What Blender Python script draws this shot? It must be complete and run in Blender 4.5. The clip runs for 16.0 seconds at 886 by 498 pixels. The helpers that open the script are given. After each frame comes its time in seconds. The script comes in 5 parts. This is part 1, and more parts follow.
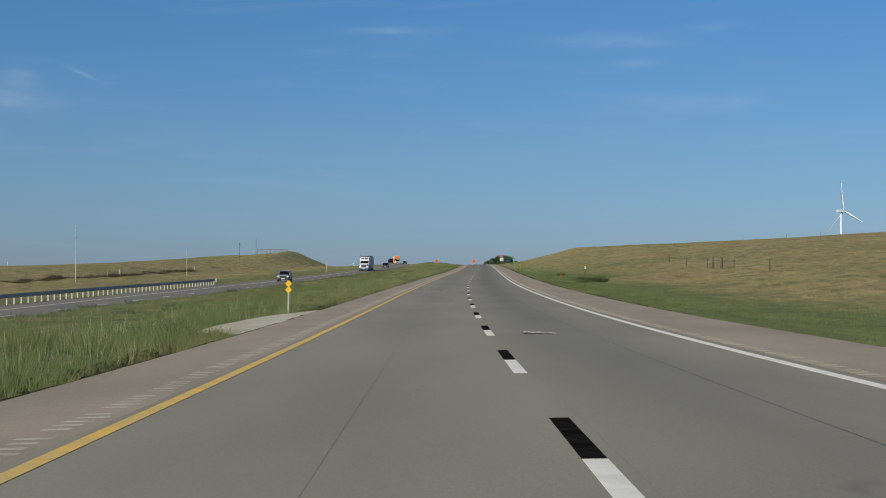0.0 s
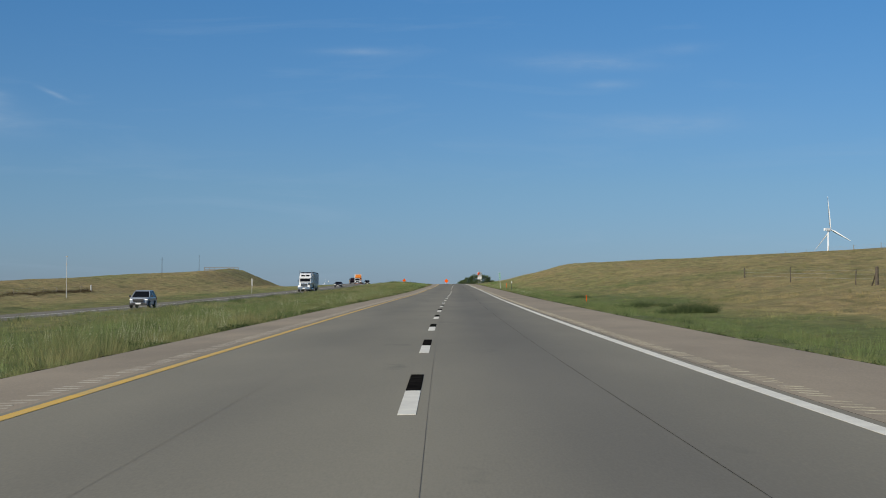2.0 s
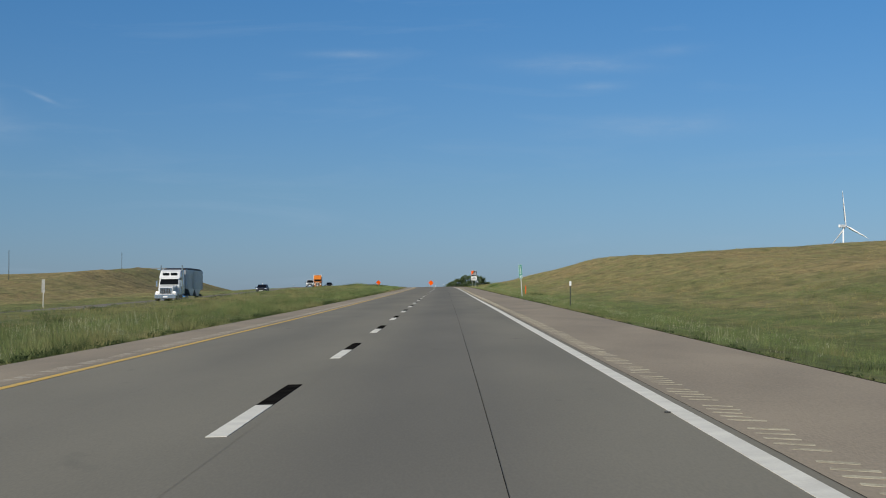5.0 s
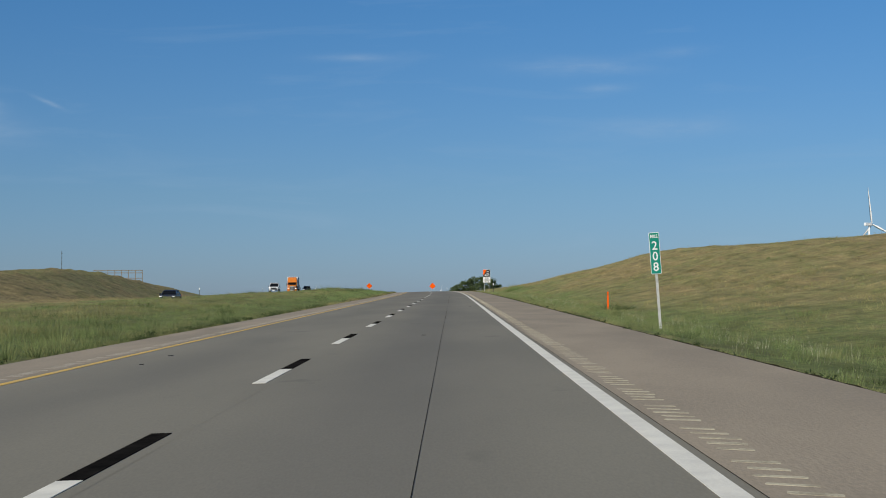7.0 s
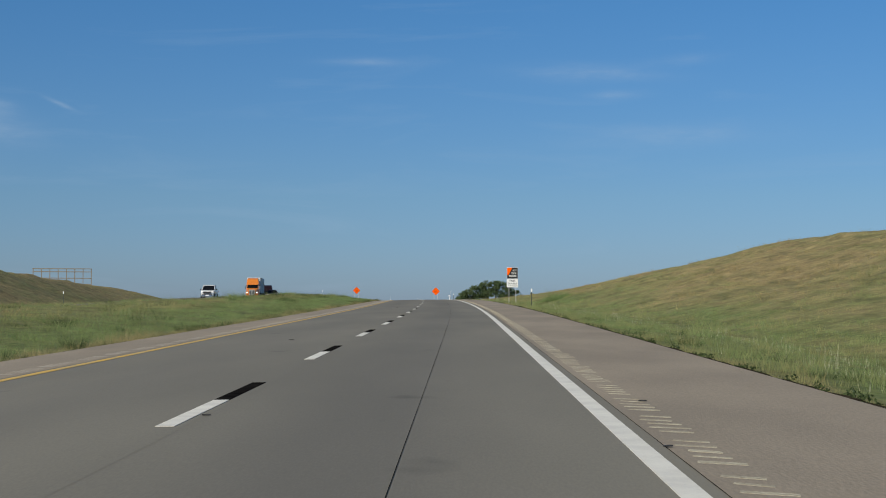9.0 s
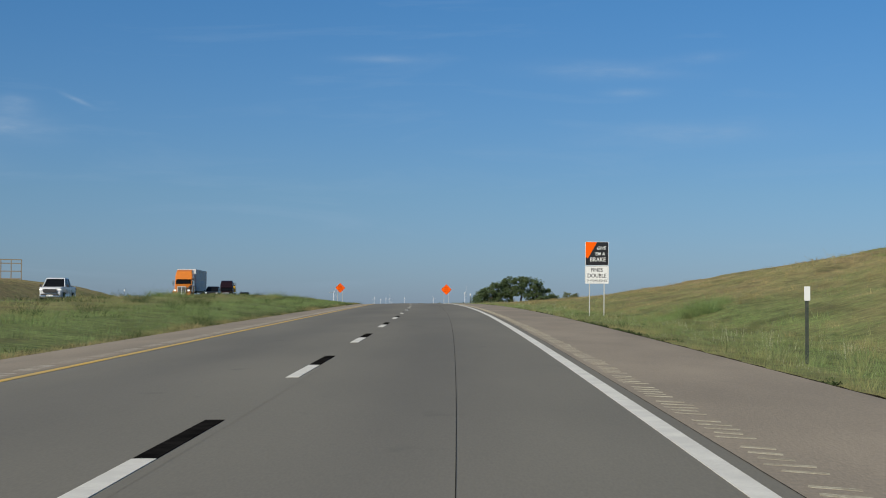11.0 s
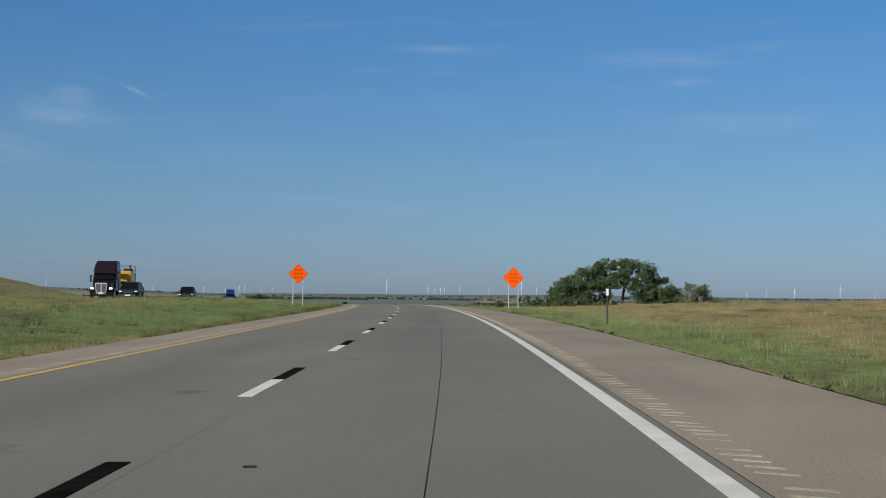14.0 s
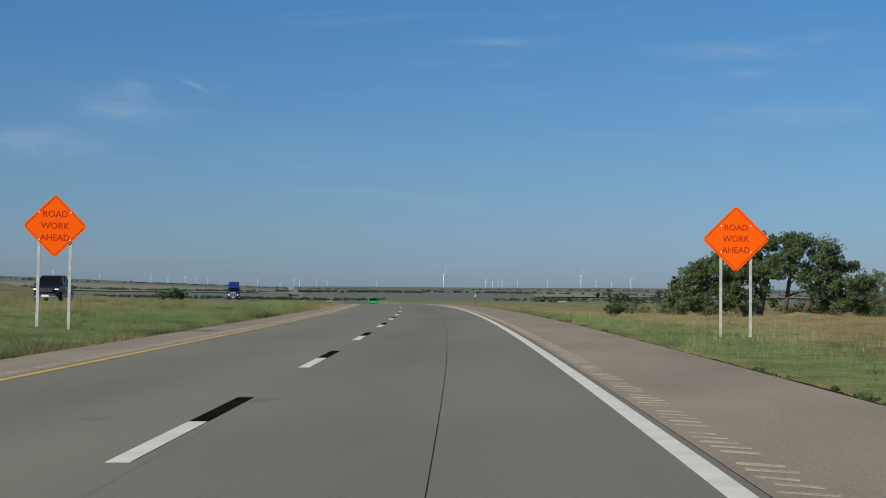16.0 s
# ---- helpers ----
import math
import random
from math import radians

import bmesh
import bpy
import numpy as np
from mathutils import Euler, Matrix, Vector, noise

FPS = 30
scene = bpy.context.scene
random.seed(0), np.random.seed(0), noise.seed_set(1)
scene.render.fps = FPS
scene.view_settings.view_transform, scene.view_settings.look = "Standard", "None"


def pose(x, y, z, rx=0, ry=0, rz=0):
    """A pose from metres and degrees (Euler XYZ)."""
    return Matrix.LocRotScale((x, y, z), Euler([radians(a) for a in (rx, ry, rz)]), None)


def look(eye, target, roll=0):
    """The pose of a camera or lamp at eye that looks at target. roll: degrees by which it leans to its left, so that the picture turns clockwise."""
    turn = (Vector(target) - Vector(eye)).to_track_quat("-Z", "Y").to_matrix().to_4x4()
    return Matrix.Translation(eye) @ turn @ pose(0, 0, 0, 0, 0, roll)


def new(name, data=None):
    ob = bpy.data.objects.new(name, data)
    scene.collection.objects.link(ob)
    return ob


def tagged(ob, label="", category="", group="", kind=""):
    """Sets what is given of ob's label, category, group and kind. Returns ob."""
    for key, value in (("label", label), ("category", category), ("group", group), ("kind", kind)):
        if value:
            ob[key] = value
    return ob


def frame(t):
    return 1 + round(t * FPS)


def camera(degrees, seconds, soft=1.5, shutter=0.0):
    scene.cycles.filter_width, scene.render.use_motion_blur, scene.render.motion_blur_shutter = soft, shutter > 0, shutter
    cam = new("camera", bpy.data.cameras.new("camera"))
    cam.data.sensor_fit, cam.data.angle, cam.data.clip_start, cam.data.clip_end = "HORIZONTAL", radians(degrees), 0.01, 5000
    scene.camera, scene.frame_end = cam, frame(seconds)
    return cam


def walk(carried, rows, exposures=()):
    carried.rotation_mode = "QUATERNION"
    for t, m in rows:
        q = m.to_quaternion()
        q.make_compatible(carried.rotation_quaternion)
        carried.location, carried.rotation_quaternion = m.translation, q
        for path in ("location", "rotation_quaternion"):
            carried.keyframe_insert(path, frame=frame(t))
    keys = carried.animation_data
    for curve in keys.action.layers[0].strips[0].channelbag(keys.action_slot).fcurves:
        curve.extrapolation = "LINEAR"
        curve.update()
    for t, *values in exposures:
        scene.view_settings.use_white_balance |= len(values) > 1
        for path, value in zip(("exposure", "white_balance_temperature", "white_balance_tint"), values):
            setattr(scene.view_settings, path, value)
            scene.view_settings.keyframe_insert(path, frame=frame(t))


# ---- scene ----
# camera: time, way along the road, offset from the lane line, heading, pitch, lean
ROWS = [
    (0.0, -7.65, -0.83, -1.42, 1.020, 0.06),
    (0.5, 11.65, -0.57, -1.19, 1.280, 0.04),
    (1.0, 30.94, -0.30, -0.95, 1.500, 0.12),
    (1.5, 50.22, -0.05, -0.65, 1.680, 0.12),
    (2.0, 69.49, 0.24, -0.42, 1.780, 0.06),
    (2.5, 88.76, 0.52, -0.21, 1.850, -0.03),
    (3.0, 108.02, 0.75, -0.03, 1.940, -0.12),
    (3.5, 127.28, 0.97, 0.07, 1.885, -0.14),
    (4.0, 146.53, 1.18, 0.04, 1.85, -0.06),
    (6.5, 242.89, 1.82, -0.26, 1.93, -0.52),
    (7.0, 262.19, 1.92, -0.29, 1.97, -0.48),
    (7.5, 281.49, 2.01, -0.30, 2.02, -0.41),
    (8.0, 300.81, 2.07, -0.48, 2.01, -0.25),
    (8.5, 320.14, 2.06, -0.46, 2.10, -0.12),
    (9.0, 339.48, 2.06, -0.63, 2.15, 0.11),
    (11.5, 436.37, 1.67, -1.38, 2.04, 0.34),
    (12.0, 455.78, 1.67, -1.63, 2.01, 0.31),
    (12.5, 475.20, 1.70, -1.96, 1.88, 0.36),
    (13.0, 494.64, 1.73, -2.48, 1.82, 0.45),
    (13.5, 514.08, 1.77, -2.84, 1.72, 0.54),
    (14.0, 533.53, 1.82, -3.22, 1.67, 0.50),
    (14.5, 552.98, 1.83, -3.68, 1.56, 0.40),
    (15.0, 572.44, 1.86, -4.09, 1.49, 0.33),
    (15.5, 591.91, 1.88, -4.67, 1.39, 0.33),
    (16.0, 611.37, 1.86, -5.31, 1.40, 0.45),
]
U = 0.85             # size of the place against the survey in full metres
EYE = 0.944          # camera above the pavement
FOV = 31.4

# the road's alignment: heading in degrees, grade and cross fall in percent
KNOT = [-1000, -350, -100, -25.5, 42.5, 110.5, 178.5, 246.5, 314.5, 382.5, 450.5, 518.5, 586.5, 654.5, 722.5, 790, 860, 1000, 1400, 1900, 2700, 5200]
HEAD = [-2.9, -2.9, -2.9, -1.92, -.94, -.11, .23, -.06, .07, .02, -1.05, -2.31, -3.83, -5.51, -7.6, -9.4, -10.6, -11, -11, -11, -11, -11]
GRADE = [0, 0, -2.43, -.93, .64, 1.0, 1.04, 1.2, 1.24, 1.25, 1.14, .55, .02, -.22, -.6, -1.2, -1.8, -2.2, -1.0, 0, .1, .4]
FALL = [-1.5, -1.5, -1.5, -1.56, -.94, -1.25, -1.49, -2.48, -1.99, -1.18, -1.19, -1.54, -1.34, -.96, -.7, -.7, -.7, 0, 0, 0, 0, 0]
CROWN = .0085
STEP = 2.0
SS = np.arange(-1000, 5200.1, STEP)


def smooth_table(values):
    a = np.interp(SS, KNOT, values)
    k = np.hanning(21)
    return np.convolve(np.pad(a, 10, mode="edge"), k / k.sum(), mode="valid")


def run_sum(a):
    c = np.concatenate([[0], np.cumsum((a[1:] + a[:-1]) / 2 * STEP)])
    return c - np.interp(0, SS, c)


HEADS = np.radians(smooth_table(HEAD))
CX, CY, CZ = run_sum(np.sin(HEADS)), run_sum(np.cos(HEADS)), run_sum(smooth_table(GRADE) / 100)
FALLS = smooth_table(FALL) / 100
LANE_L, LANE_R = 3.03, 3.10     # edge lines from the lane line
EDGE_L, EDGE_R = -4.60, 5.36    # pavement edges


def plan(s, d):
    """x, y of the point at s along the road and d to its right."""
    a = np.interp(s, SS, HEADS)
    return np.interp(s, SS, CX) + d * np.cos(a), np.interp(s, SS, CY) - d * np.sin(a)


def level(s):
    return np.interp(s, SS, CZ)


def deck(s, d):
    """Height of the pavement."""
    return level(s) - np.interp(s, SS, FALLS) * d - CROWN * np.abs(d)


def spot(s, d, z=0.0):
    x, y = plan(s, d)
    return float(x), float(y), float(deck(s, d) + z)


def turn_at(s):
    return -math.degrees(float(np.interp(s, SS, HEADS)))


cam = camera(FOV, 16.0, soft=1.0)
path = []
for t, s, d, yaw, pitch, lean in ROWS:
    eye = Vector(spot(s, d, EYE))
    a, b = radians(yaw), radians(pitch)
    ahead = Vector((math.sin(a) * math.cos(b), math.cos(a) * math.cos(b), math.sin(b)))
    path.append((t, look(eye, eye + ahead, lean)))
walk(cam, path)

# ---- light: hazy morning sun behind the camera's left shoulder ----
SUN_AZ, SUN_EL = radians(220), radians(33)     # clockwise from the road's way
world = bpy.data.worlds.new("sky")
scene.world = world
world.use_nodes = True
wn, wl = world.node_tree.nodes, world.node_tree.links
wn.clear()
sky = wn.new("ShaderNodeTexSky")
sky.sky_type, sky.sun_disc = "NISHITA", False
sky.sun_elevation, sky.sun_rotation = SUN_EL, SUN_AZ
sky.altitude, sky.air_density, sky.dust_density, sky.ozone_density = 800, 1.0, 0.6, 3.0
back = wn.new("ShaderNodeBackground")
back.inputs["Strength"].default_value = 0.104
wout = wn.new("ShaderNodeOutputWorld")
# deep clear blue, a little paler and hazier low down, with thin streaks of cirrus
co = wn.new("ShaderNodeTexCoord")
sep = wn.new("ShaderNodeSeparateXYZ")
wl.new(co.outputs["Generated"], sep.inputs[0])
tint = wn.new("ShaderNodeValToRGB")
el = tint.color_ramp.elements
el[0].position, el[0].color = 0.0, (0.34, 0.45, 0.725, 1)
el[1].position, el[1].color = 1.0, (0.7, 0.85, 0.9, 1)
for p, c in ((0.07, (0.36, 0.51, 0.69, 1)), (0.19, (0.308, 0.575, 0.79, 1)), (0.45, (0.5, 0.72, 0.82, 1))):
    e = el.new(p)
    e.color = c
wl.new(sep.outputs[2], tint.inputs[0])
mul = wn.new("ShaderNodeMix")
mul.data_type, mul.blend_type = "RGBA", "MULTIPLY"
mul.inputs[0].default_value = 1
wl.new(sky.outputs[0], mul.inputs[6])
wl.new(tint.outputs[0], mul.inputs[7])
mp = wn.new("ShaderNodeMapping")
mp.inputs["Rotation"].default_value, mp.inputs["Scale"].default_value = (0.04, 0.03, -0.1), (3, 3, 22)
cir = wn.new("ShaderNodeTexNoise")
cir.inputs["Scale"].default_value, cir.inputs["Detail"].default_value, cir.inputs["Roughness"].default_value = 2.2, 7, 0.6
cir.inputs["Distortion"].default_value = 0.6
wl.new(co.outputs["Generated"], mp.inputs[0])
wl.new(mp.outputs[0], cir.inputs[0])
rng = wn.new("ShaderNodeMapRange")
rng.inputs[1].default_value, rng.inputs[2].default_value = 0.56, 0.88
rng.inputs[3].default_value, rng.inputs[4].default_value = 0.0, 0.17
wl.new(cir.outputs["Fac"], rng.inputs[0])
veil = wn.new("ShaderNodeMix")
veil.data_type = "RGBA"
wl.new(rng.outputs[0], veil.inputs[0])
wl.new(mul.outputs[2], veil.inputs[6])
veil.inputs[7].default_value = (3.4, 4.6, 6.0, 1)


def math_node(kind, a, b=None):
    q = wn.new("ShaderNodeMath")
    q.operation = kind
    for k, v in ((0, a), (1, b)):
        if v is None:
            continue
        if isinstance(v, (int, float)):
            q.inputs[k].default_value = v
        else:
            wl.new(v, q.inputs[k])
    return q.outputs[0]


def wisp(az, elev, wide, high, tilt, below, strength):
    """A separate brush of cirrus round one bearing and height, laid over the sky so far."""
    a, e, r = radians(az), radians(elev), radians(tilt)
    right = Vector((math.cos(a), -math.sin(a), 0))
    up = Vector((-math.sin(a) * math.sin(e), -math.cos(a) * math.sin(e), math.cos(e)))
    parts = []
    for axis, size in ((right * math.cos(r) + up * math.sin(r), wide), (up * math.cos(r) - right * math.sin(r), high)):
        q = wn.new("ShaderNodeVectorMath")
        q.operation = "DOT_PRODUCT"
        wl.new(co.outputs["Generated"], q.inputs[0])
        q.inputs[1].default_value = axis
        u = math_node("DIVIDE", math_node("ADD", q.outputs["Value"], 0.0), radians(size))
        parts.append(math_node("MULTIPLY", u, u))
    glow = math_node("EXPONENT", math_node("MULTIPLY", math_node("ADD", parts[0], parts[1]), -1.0))
    ahead = math_node("GREATER_THAN", sep.outputs[1], 0.0)
    rag = math_node("MULTIPLY", math_node("POWER", cir2.outputs["Fac"], 2.0), 4.0 * strength)
    fac = math_node("MULTIPLY", math_node("MULTIPLY", glow, ahead), rag)
    mx = wn.new("ShaderNodeMix")
    mx.data_type = "RGBA"
    wl.new(fac, mx.inputs[0])
    wl.new(below, mx.inputs[6])
    mx.inputs[7].default_value = (3.6, 4.7, 6.0, 1)
    return mx.outputs[2]


mp2 = wn.new("ShaderNodeMapping")
mp2.inputs["Scale"].default_value = (14, 14, 60)
mp2.inputs["Rotation"].default_value = (0.0, 0.06, 0.0)
cir2 = wn.new("ShaderNodeTexNoise")
cir2.inputs["Scale"].default_value, cir2.inputs["Detail"].default_value, cir2.inputs["Roughness"].default_value = 1.6, 6, 0.65
wl.new(co.outputs["Generated"], mp2.inputs[0])
wl.new(mp2.outputs[0], cir2.inputs[0])
top = veil.outputs[2]
for w in ((4.6, 8.5, 2.2, .28, -2, .2), (8.0, 8.9, 1.2, .18, 3, .13), (5.6, 7.7, 1.0, .16, 2, .13), (-14.4, 7.2, .45, .07, -22, .3), (-17.0, 6.3, 1.6, .5, -8, .24), (-16.5, 7.0, .6, .25, 0, .2), (7.5, 6.2, 3.0, .35, 2, .16), (-3.5, 8.9, 1.5, .15, 0, .14), (-19.5, 5.0, 2.0, .5, 0, .25)):
    top = wisp(*w[:5], top, w[5])
wl.new(top, back.inputs["Color"])
wl.new(back.outputs[0], wout.inputs[0])
sun = new("sun", bpy.data.lights.new("sun", "SUN"))
sun.data.energy, sun.data.angle, sun.data.color = 4.25, radians(0.55), (1.0, 0.915, 0.77)
toward = Vector((math.sin(SUN_AZ) * math.cos(SUN_EL), math.cos(SUN_AZ) * math.cos(SUN_EL), math.sin(SUN_EL)))
sun.matrix_world = look(toward * 300, (0, 0, 0))
scene.view_settings.exposure = 0.0


# ---- materials ----
def material(name, colour, second=None, scale=1.0, rough=0.8, metal=0.0, bump=0.0, fine=40.0, mix=(0.35, 0.65), stretch=(1, 1, 1), spec=0.5, fleck=0.0):
    """Two colours in soft patches, fine grain, and relief."""
    m = bpy.data.materials.new(name)
    m.use_nodes = True
    n, l = m.node_tree.nodes, m.node_tree.links
    b = n["Principled BSDF"]
    b.inputs["Roughness"].default_value, b.inputs["Metallic"].default_value = rough, metal
    b.inputs["Specular IOR Level"].default_value = spec
    b.inputs["Base Color"].default_value = (*colour, 1)
    if second is None:
        return m
    co, mp = n.new("ShaderNodeTexCoord"), n.new("ShaderNodeMapping")
    mp.inputs["Scale"].default_value = stretch
    l.new(co.outputs["Object"], mp.inputs["Vector"])
    big, small = n.new("ShaderNodeTexNoise"), n.new("ShaderNodeTexNoise")
    big.inputs["Scale"].default_value, small.inputs["Scale"].default_value = scale, fine
    big.inputs["Detail"].default_value, small.inputs["Detail"].default_value = 6, 4
    for q in (big, small):
        l.new(mp.outputs[0], q.inputs["Vector"])
    add = n.new("ShaderNodeMath")
    add.operation = "MULTIPLY_ADD"
    l.new(small.outputs["Fac"], add.inputs[0])
    add.inputs[1].default_value = 0.35 + fleck
    sub = n.new("ShaderNodeMath")
    sub.operation = "SUBTRACT"
    sub.inputs[1].default_value = 0.175 + fleck / 2
    l.new(big.outputs["Fac"], sub.inputs[0])
    l.new(sub.outputs[0], add.inputs[2])
    ramp = n.new("ShaderNodeValToRGB")
    ramp.color_ramp.elements[0].position, ramp.color_ramp.elements[1].position = mix
    ramp.color_ramp.elements[0].color, ramp.color_ramp.elements[1].color = (*colour, 1), (*second, 1)
    l.new(add.outputs[0], ramp.inputs[0])
    l.new(ramp.outputs[0], b.inputs["Base Color"])
    if bump:
        bp = n.new("ShaderNodeBump")
        bp.inputs["Strength"].default_value, bp.inputs["Distance"].default_value = bump, 0.02
        l.new(small.outputs["Fac"], bp.inputs["Height"])
        l.new(bp.outputs[0], b.inputs["Normal"])
    return m


def grass_material(name, fresh, fresh2, dry, dry2, rough=0.9, soft=0.0, scale=0.12):
    """Green to straw by the mesh's own dryness, broken up in patches."""
    m = bpy.data.materials.new(name)
    m.use_nodes = True
    n, l = m.node_tree.nodes, m.node_tree.links
    b = n["Principled BSDF"]
    b.inputs["Roughness"].default_value = rough
    b.inputs["Specular IOR Level"].default_value = 0.15
    co = n.new("ShaderNodeTexCoord")
    noises = []
    mp = n.new("ShaderNodeMapping")
    mp.inputs["Scale"].default_value = (1, 0.3, 0.6)
    l.new(co.outputs["Object"], mp.inputs["Vector"])
    for sc in (scale, scale * 8, 6.0, 0.8):
        q = n.new("ShaderNodeTexNoise")
        q.inputs["Scale"].default_value, q.inputs["Detail"].default_value = sc, 8
        q.inputs["Roughness"].default_value = 0.65
        l.new(co.outputs["Object"] if sc == 6.0 else mp.outputs[0], q.inputs["Vector"])
        noises.append(q)

    def mixed(fac, a, c):
        x = n.new("ShaderNodeMix")
        x.data_type = "RGBA"
        l.new(fac, x.inputs[0])
        for v, k in ((a, 6), (c, 7)):
            if isinstance(v, tuple):
                x.inputs[k].default_value = (*v, 1)
            else:
                l.new(v, x.inputs[k])
        return x.outputs[2]

    def stretch(v, lo, hi):
        r = n.new("ShaderNodeMapRange")
        r.inputs[1].default_value, r.inputs[2].default_value = lo, hi
        l.new(v, r.inputs[0])
        return r.outputs[0]
    at = n.new("ShaderNodeAttribute")
    at.attribute_name = "dryness"
    tot = n.new("ShaderNodeMath")
    tot.operation = "ADD"
    l.new(at.outputs["Fac"], tot.inputs[0])
    w = n.new("ShaderNodeMath")
    w.operation = "MULTIPLY_ADD"
    l.new(noises[1].outputs["Fac"], w.inputs[0])
    w.inputs[1].default_value, w.inputs[2].default_value = 1.7, -0.85
    l.new(w.outputs[0], tot.inputs[1])
    tone = stretch(noises[2].outputs["Fac"], 0.35, 0.65)
    patch = stretch(noises[0].outputs["Fac"], 0.35, 0.65)
    # greens are scaled brighter further along the road, the straw hardly
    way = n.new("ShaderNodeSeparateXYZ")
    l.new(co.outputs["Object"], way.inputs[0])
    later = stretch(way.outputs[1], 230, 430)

    def scaled_along(col, early, late):
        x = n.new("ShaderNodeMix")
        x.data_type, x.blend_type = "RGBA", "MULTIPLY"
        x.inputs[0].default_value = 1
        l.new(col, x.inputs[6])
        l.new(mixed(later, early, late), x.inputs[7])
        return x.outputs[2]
    g = scaled_along(mixed(tone, fresh, fresh2), (0.87, 0.89, 0.86), (1.13, 1.22, 1.16))
    d1 = mixed(patch, dry, dry2)
    d2 = scaled_along(mixed(tone, tuple(1.1 * v for v in dry), d1), (0.86, 0.87, 0.84), (0.87, 0.88, 0.84))
    tot.use_clamp = True
    col = mixed(tot.outputs[0], g, d2)
    # dark weedy clumps, also painting shaded ledges on the slope, and bleached streaks
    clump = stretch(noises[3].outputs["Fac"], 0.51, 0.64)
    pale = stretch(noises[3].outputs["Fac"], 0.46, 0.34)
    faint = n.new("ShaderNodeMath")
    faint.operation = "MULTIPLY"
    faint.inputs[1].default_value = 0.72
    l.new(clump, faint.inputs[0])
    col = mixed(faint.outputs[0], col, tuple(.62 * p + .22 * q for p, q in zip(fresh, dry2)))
    half = n.new("ShaderNodeMath")
    half.operation = "MULTIPLY"
    half.inputs[1].default_value = 0.55
    l.new(pale, half.inputs[0])
    bleach = n.new("ShaderNodeMath")
    bleach.operation = "MULTIPLY"
    l.new(half.outputs[0], bleach.inputs[0])
    l.new(tot.outputs[0], bleach.inputs[1])
    col = mixed(bleach.outputs[0], col, tuple(1.25 * p for p in dry))
    # mottled at arm's and at stride's length
    for sc, lo_c, hi_c in ((2.4, (0.66, 0.68, 0.70), (1.26, 1.24, 1.18)), (0.45, (0.80, 0.78, 0.78), (1.14, 1.16, 1.14))):
        q = n.new("ShaderNodeTexNoise")
        q.inputs["Scale"].default_value, q.inputs["Detail"].default_value, q.inputs["Roughness"].default_value = sc, 7, 0.7
        l.new(co.outputs["Object"], q.inputs["Vector"])
        mot = n.new("ShaderNodeMix")
        mot.data_type, mot.blend_type = "RGBA", "MULTIPLY"
        mot.inputs[0].default_value = 1
        l.new(col, mot.inputs[6])
        l.new(mixed(stretch(q.outputs["Fac"], 0.32, 0.68), lo_c, hi_c), mot.inputs[7])
        col = mot.outputs[2]
    # far country turns grey-green: distance haze painted into the ground colour
    grey_green = n.new("ShaderNodeAttribute")
    grey_green.attribute_name = "grey_green"
    haze_grey = mixed(patch, (0.115, 0.14, 0.11), (0.165, 0.18, 0.135))
    col = mixed(grey_green.outputs["Fac"], col, haze_grey)
    l.new(col, b.inputs["Base Color"])
    bp = n.new("ShaderNodeBump")
    bp.inputs["Strength"].default_value, bp.inputs["Distance"].default_value = 0.6, 0.09
    l.new(noises[2].outputs["Fac"], bp.inputs["Height"])
    if not soft:
        l.new(bp.outputs[0], b.inputs["Normal"])
    return m


M = {}
M["lane"] = material("worn_grey_concrete", (0.252, 0.234, 0.180), (0.200, 0.187, 0.147), 0.5, 0.88, spec=.22, bump=0.05, fine=70, stretch=(1, 0.2, 1), fleck=.25, mix=(.3, .7))
M["shoulder"] = material("pinkish_shoulder", (0.322, 0.272, 0.205), (0.238, 0.204, 0.158), 0.7, 0.9, bump=0.2, spec=.15, fine=45, stretch=(1, 0.3, 1), fleck=.35, mix=(.3, .7))
M["white"] = material("white_road_paint", (0.74, 0.72, 0.63), (0.62, 0.60, 0.53), 3, 0.7, bump=0.1)
M["yellow"] = material("yellow_road_paint", (0.69, 0.42, 0.06), (0.50, 0.36, 0.13), 2, 0.7, fleck=.4, bump=0.1)
M["black"] = material("black_contrast_paint", (0.006, 0.006, 0.006), (0.016, 0.015, 0.014), 4, 1.0, spec=0)
M["tar"] = material("tar_sealant", (0.012, 0.011, 0.010), (0.03, 0.028, 0.024), 2, 1.0, spec=0)
M["shoulder_far"] = material("dull_far_shoulder", (0.21, 0.19, 0.155), (0.165, 0.15, 0.125), 0.7, 0.9, bump=0.1, spec=.15, fine=45, stretch=(1, 0.3, 1), fleck=.3, mix=(.3, .7))
M["rumble"] = material("pale_milled_concrete", (0.47, 0.43, 0.31), (0.29, 0.255, 0.18), 4, 0.95, bump=0.3, fleck=.5)
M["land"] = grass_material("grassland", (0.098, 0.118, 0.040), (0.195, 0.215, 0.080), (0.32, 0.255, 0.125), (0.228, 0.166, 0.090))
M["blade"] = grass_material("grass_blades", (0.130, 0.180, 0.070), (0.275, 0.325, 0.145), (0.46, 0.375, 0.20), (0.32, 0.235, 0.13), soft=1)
M["orange"] = material("fluorescent_orange_sheeting", (1.0, 0.125, 0.004), rough=0.7, spec=.05)
M["sign_red_ink"] = material("faded_sign_ink", (0.50, 0.04, 0.007), rough=0.7, spec=.05)
M["ink"] = material("black_sign_ink", (0.012, 0.012, 0.014), rough=0.5)
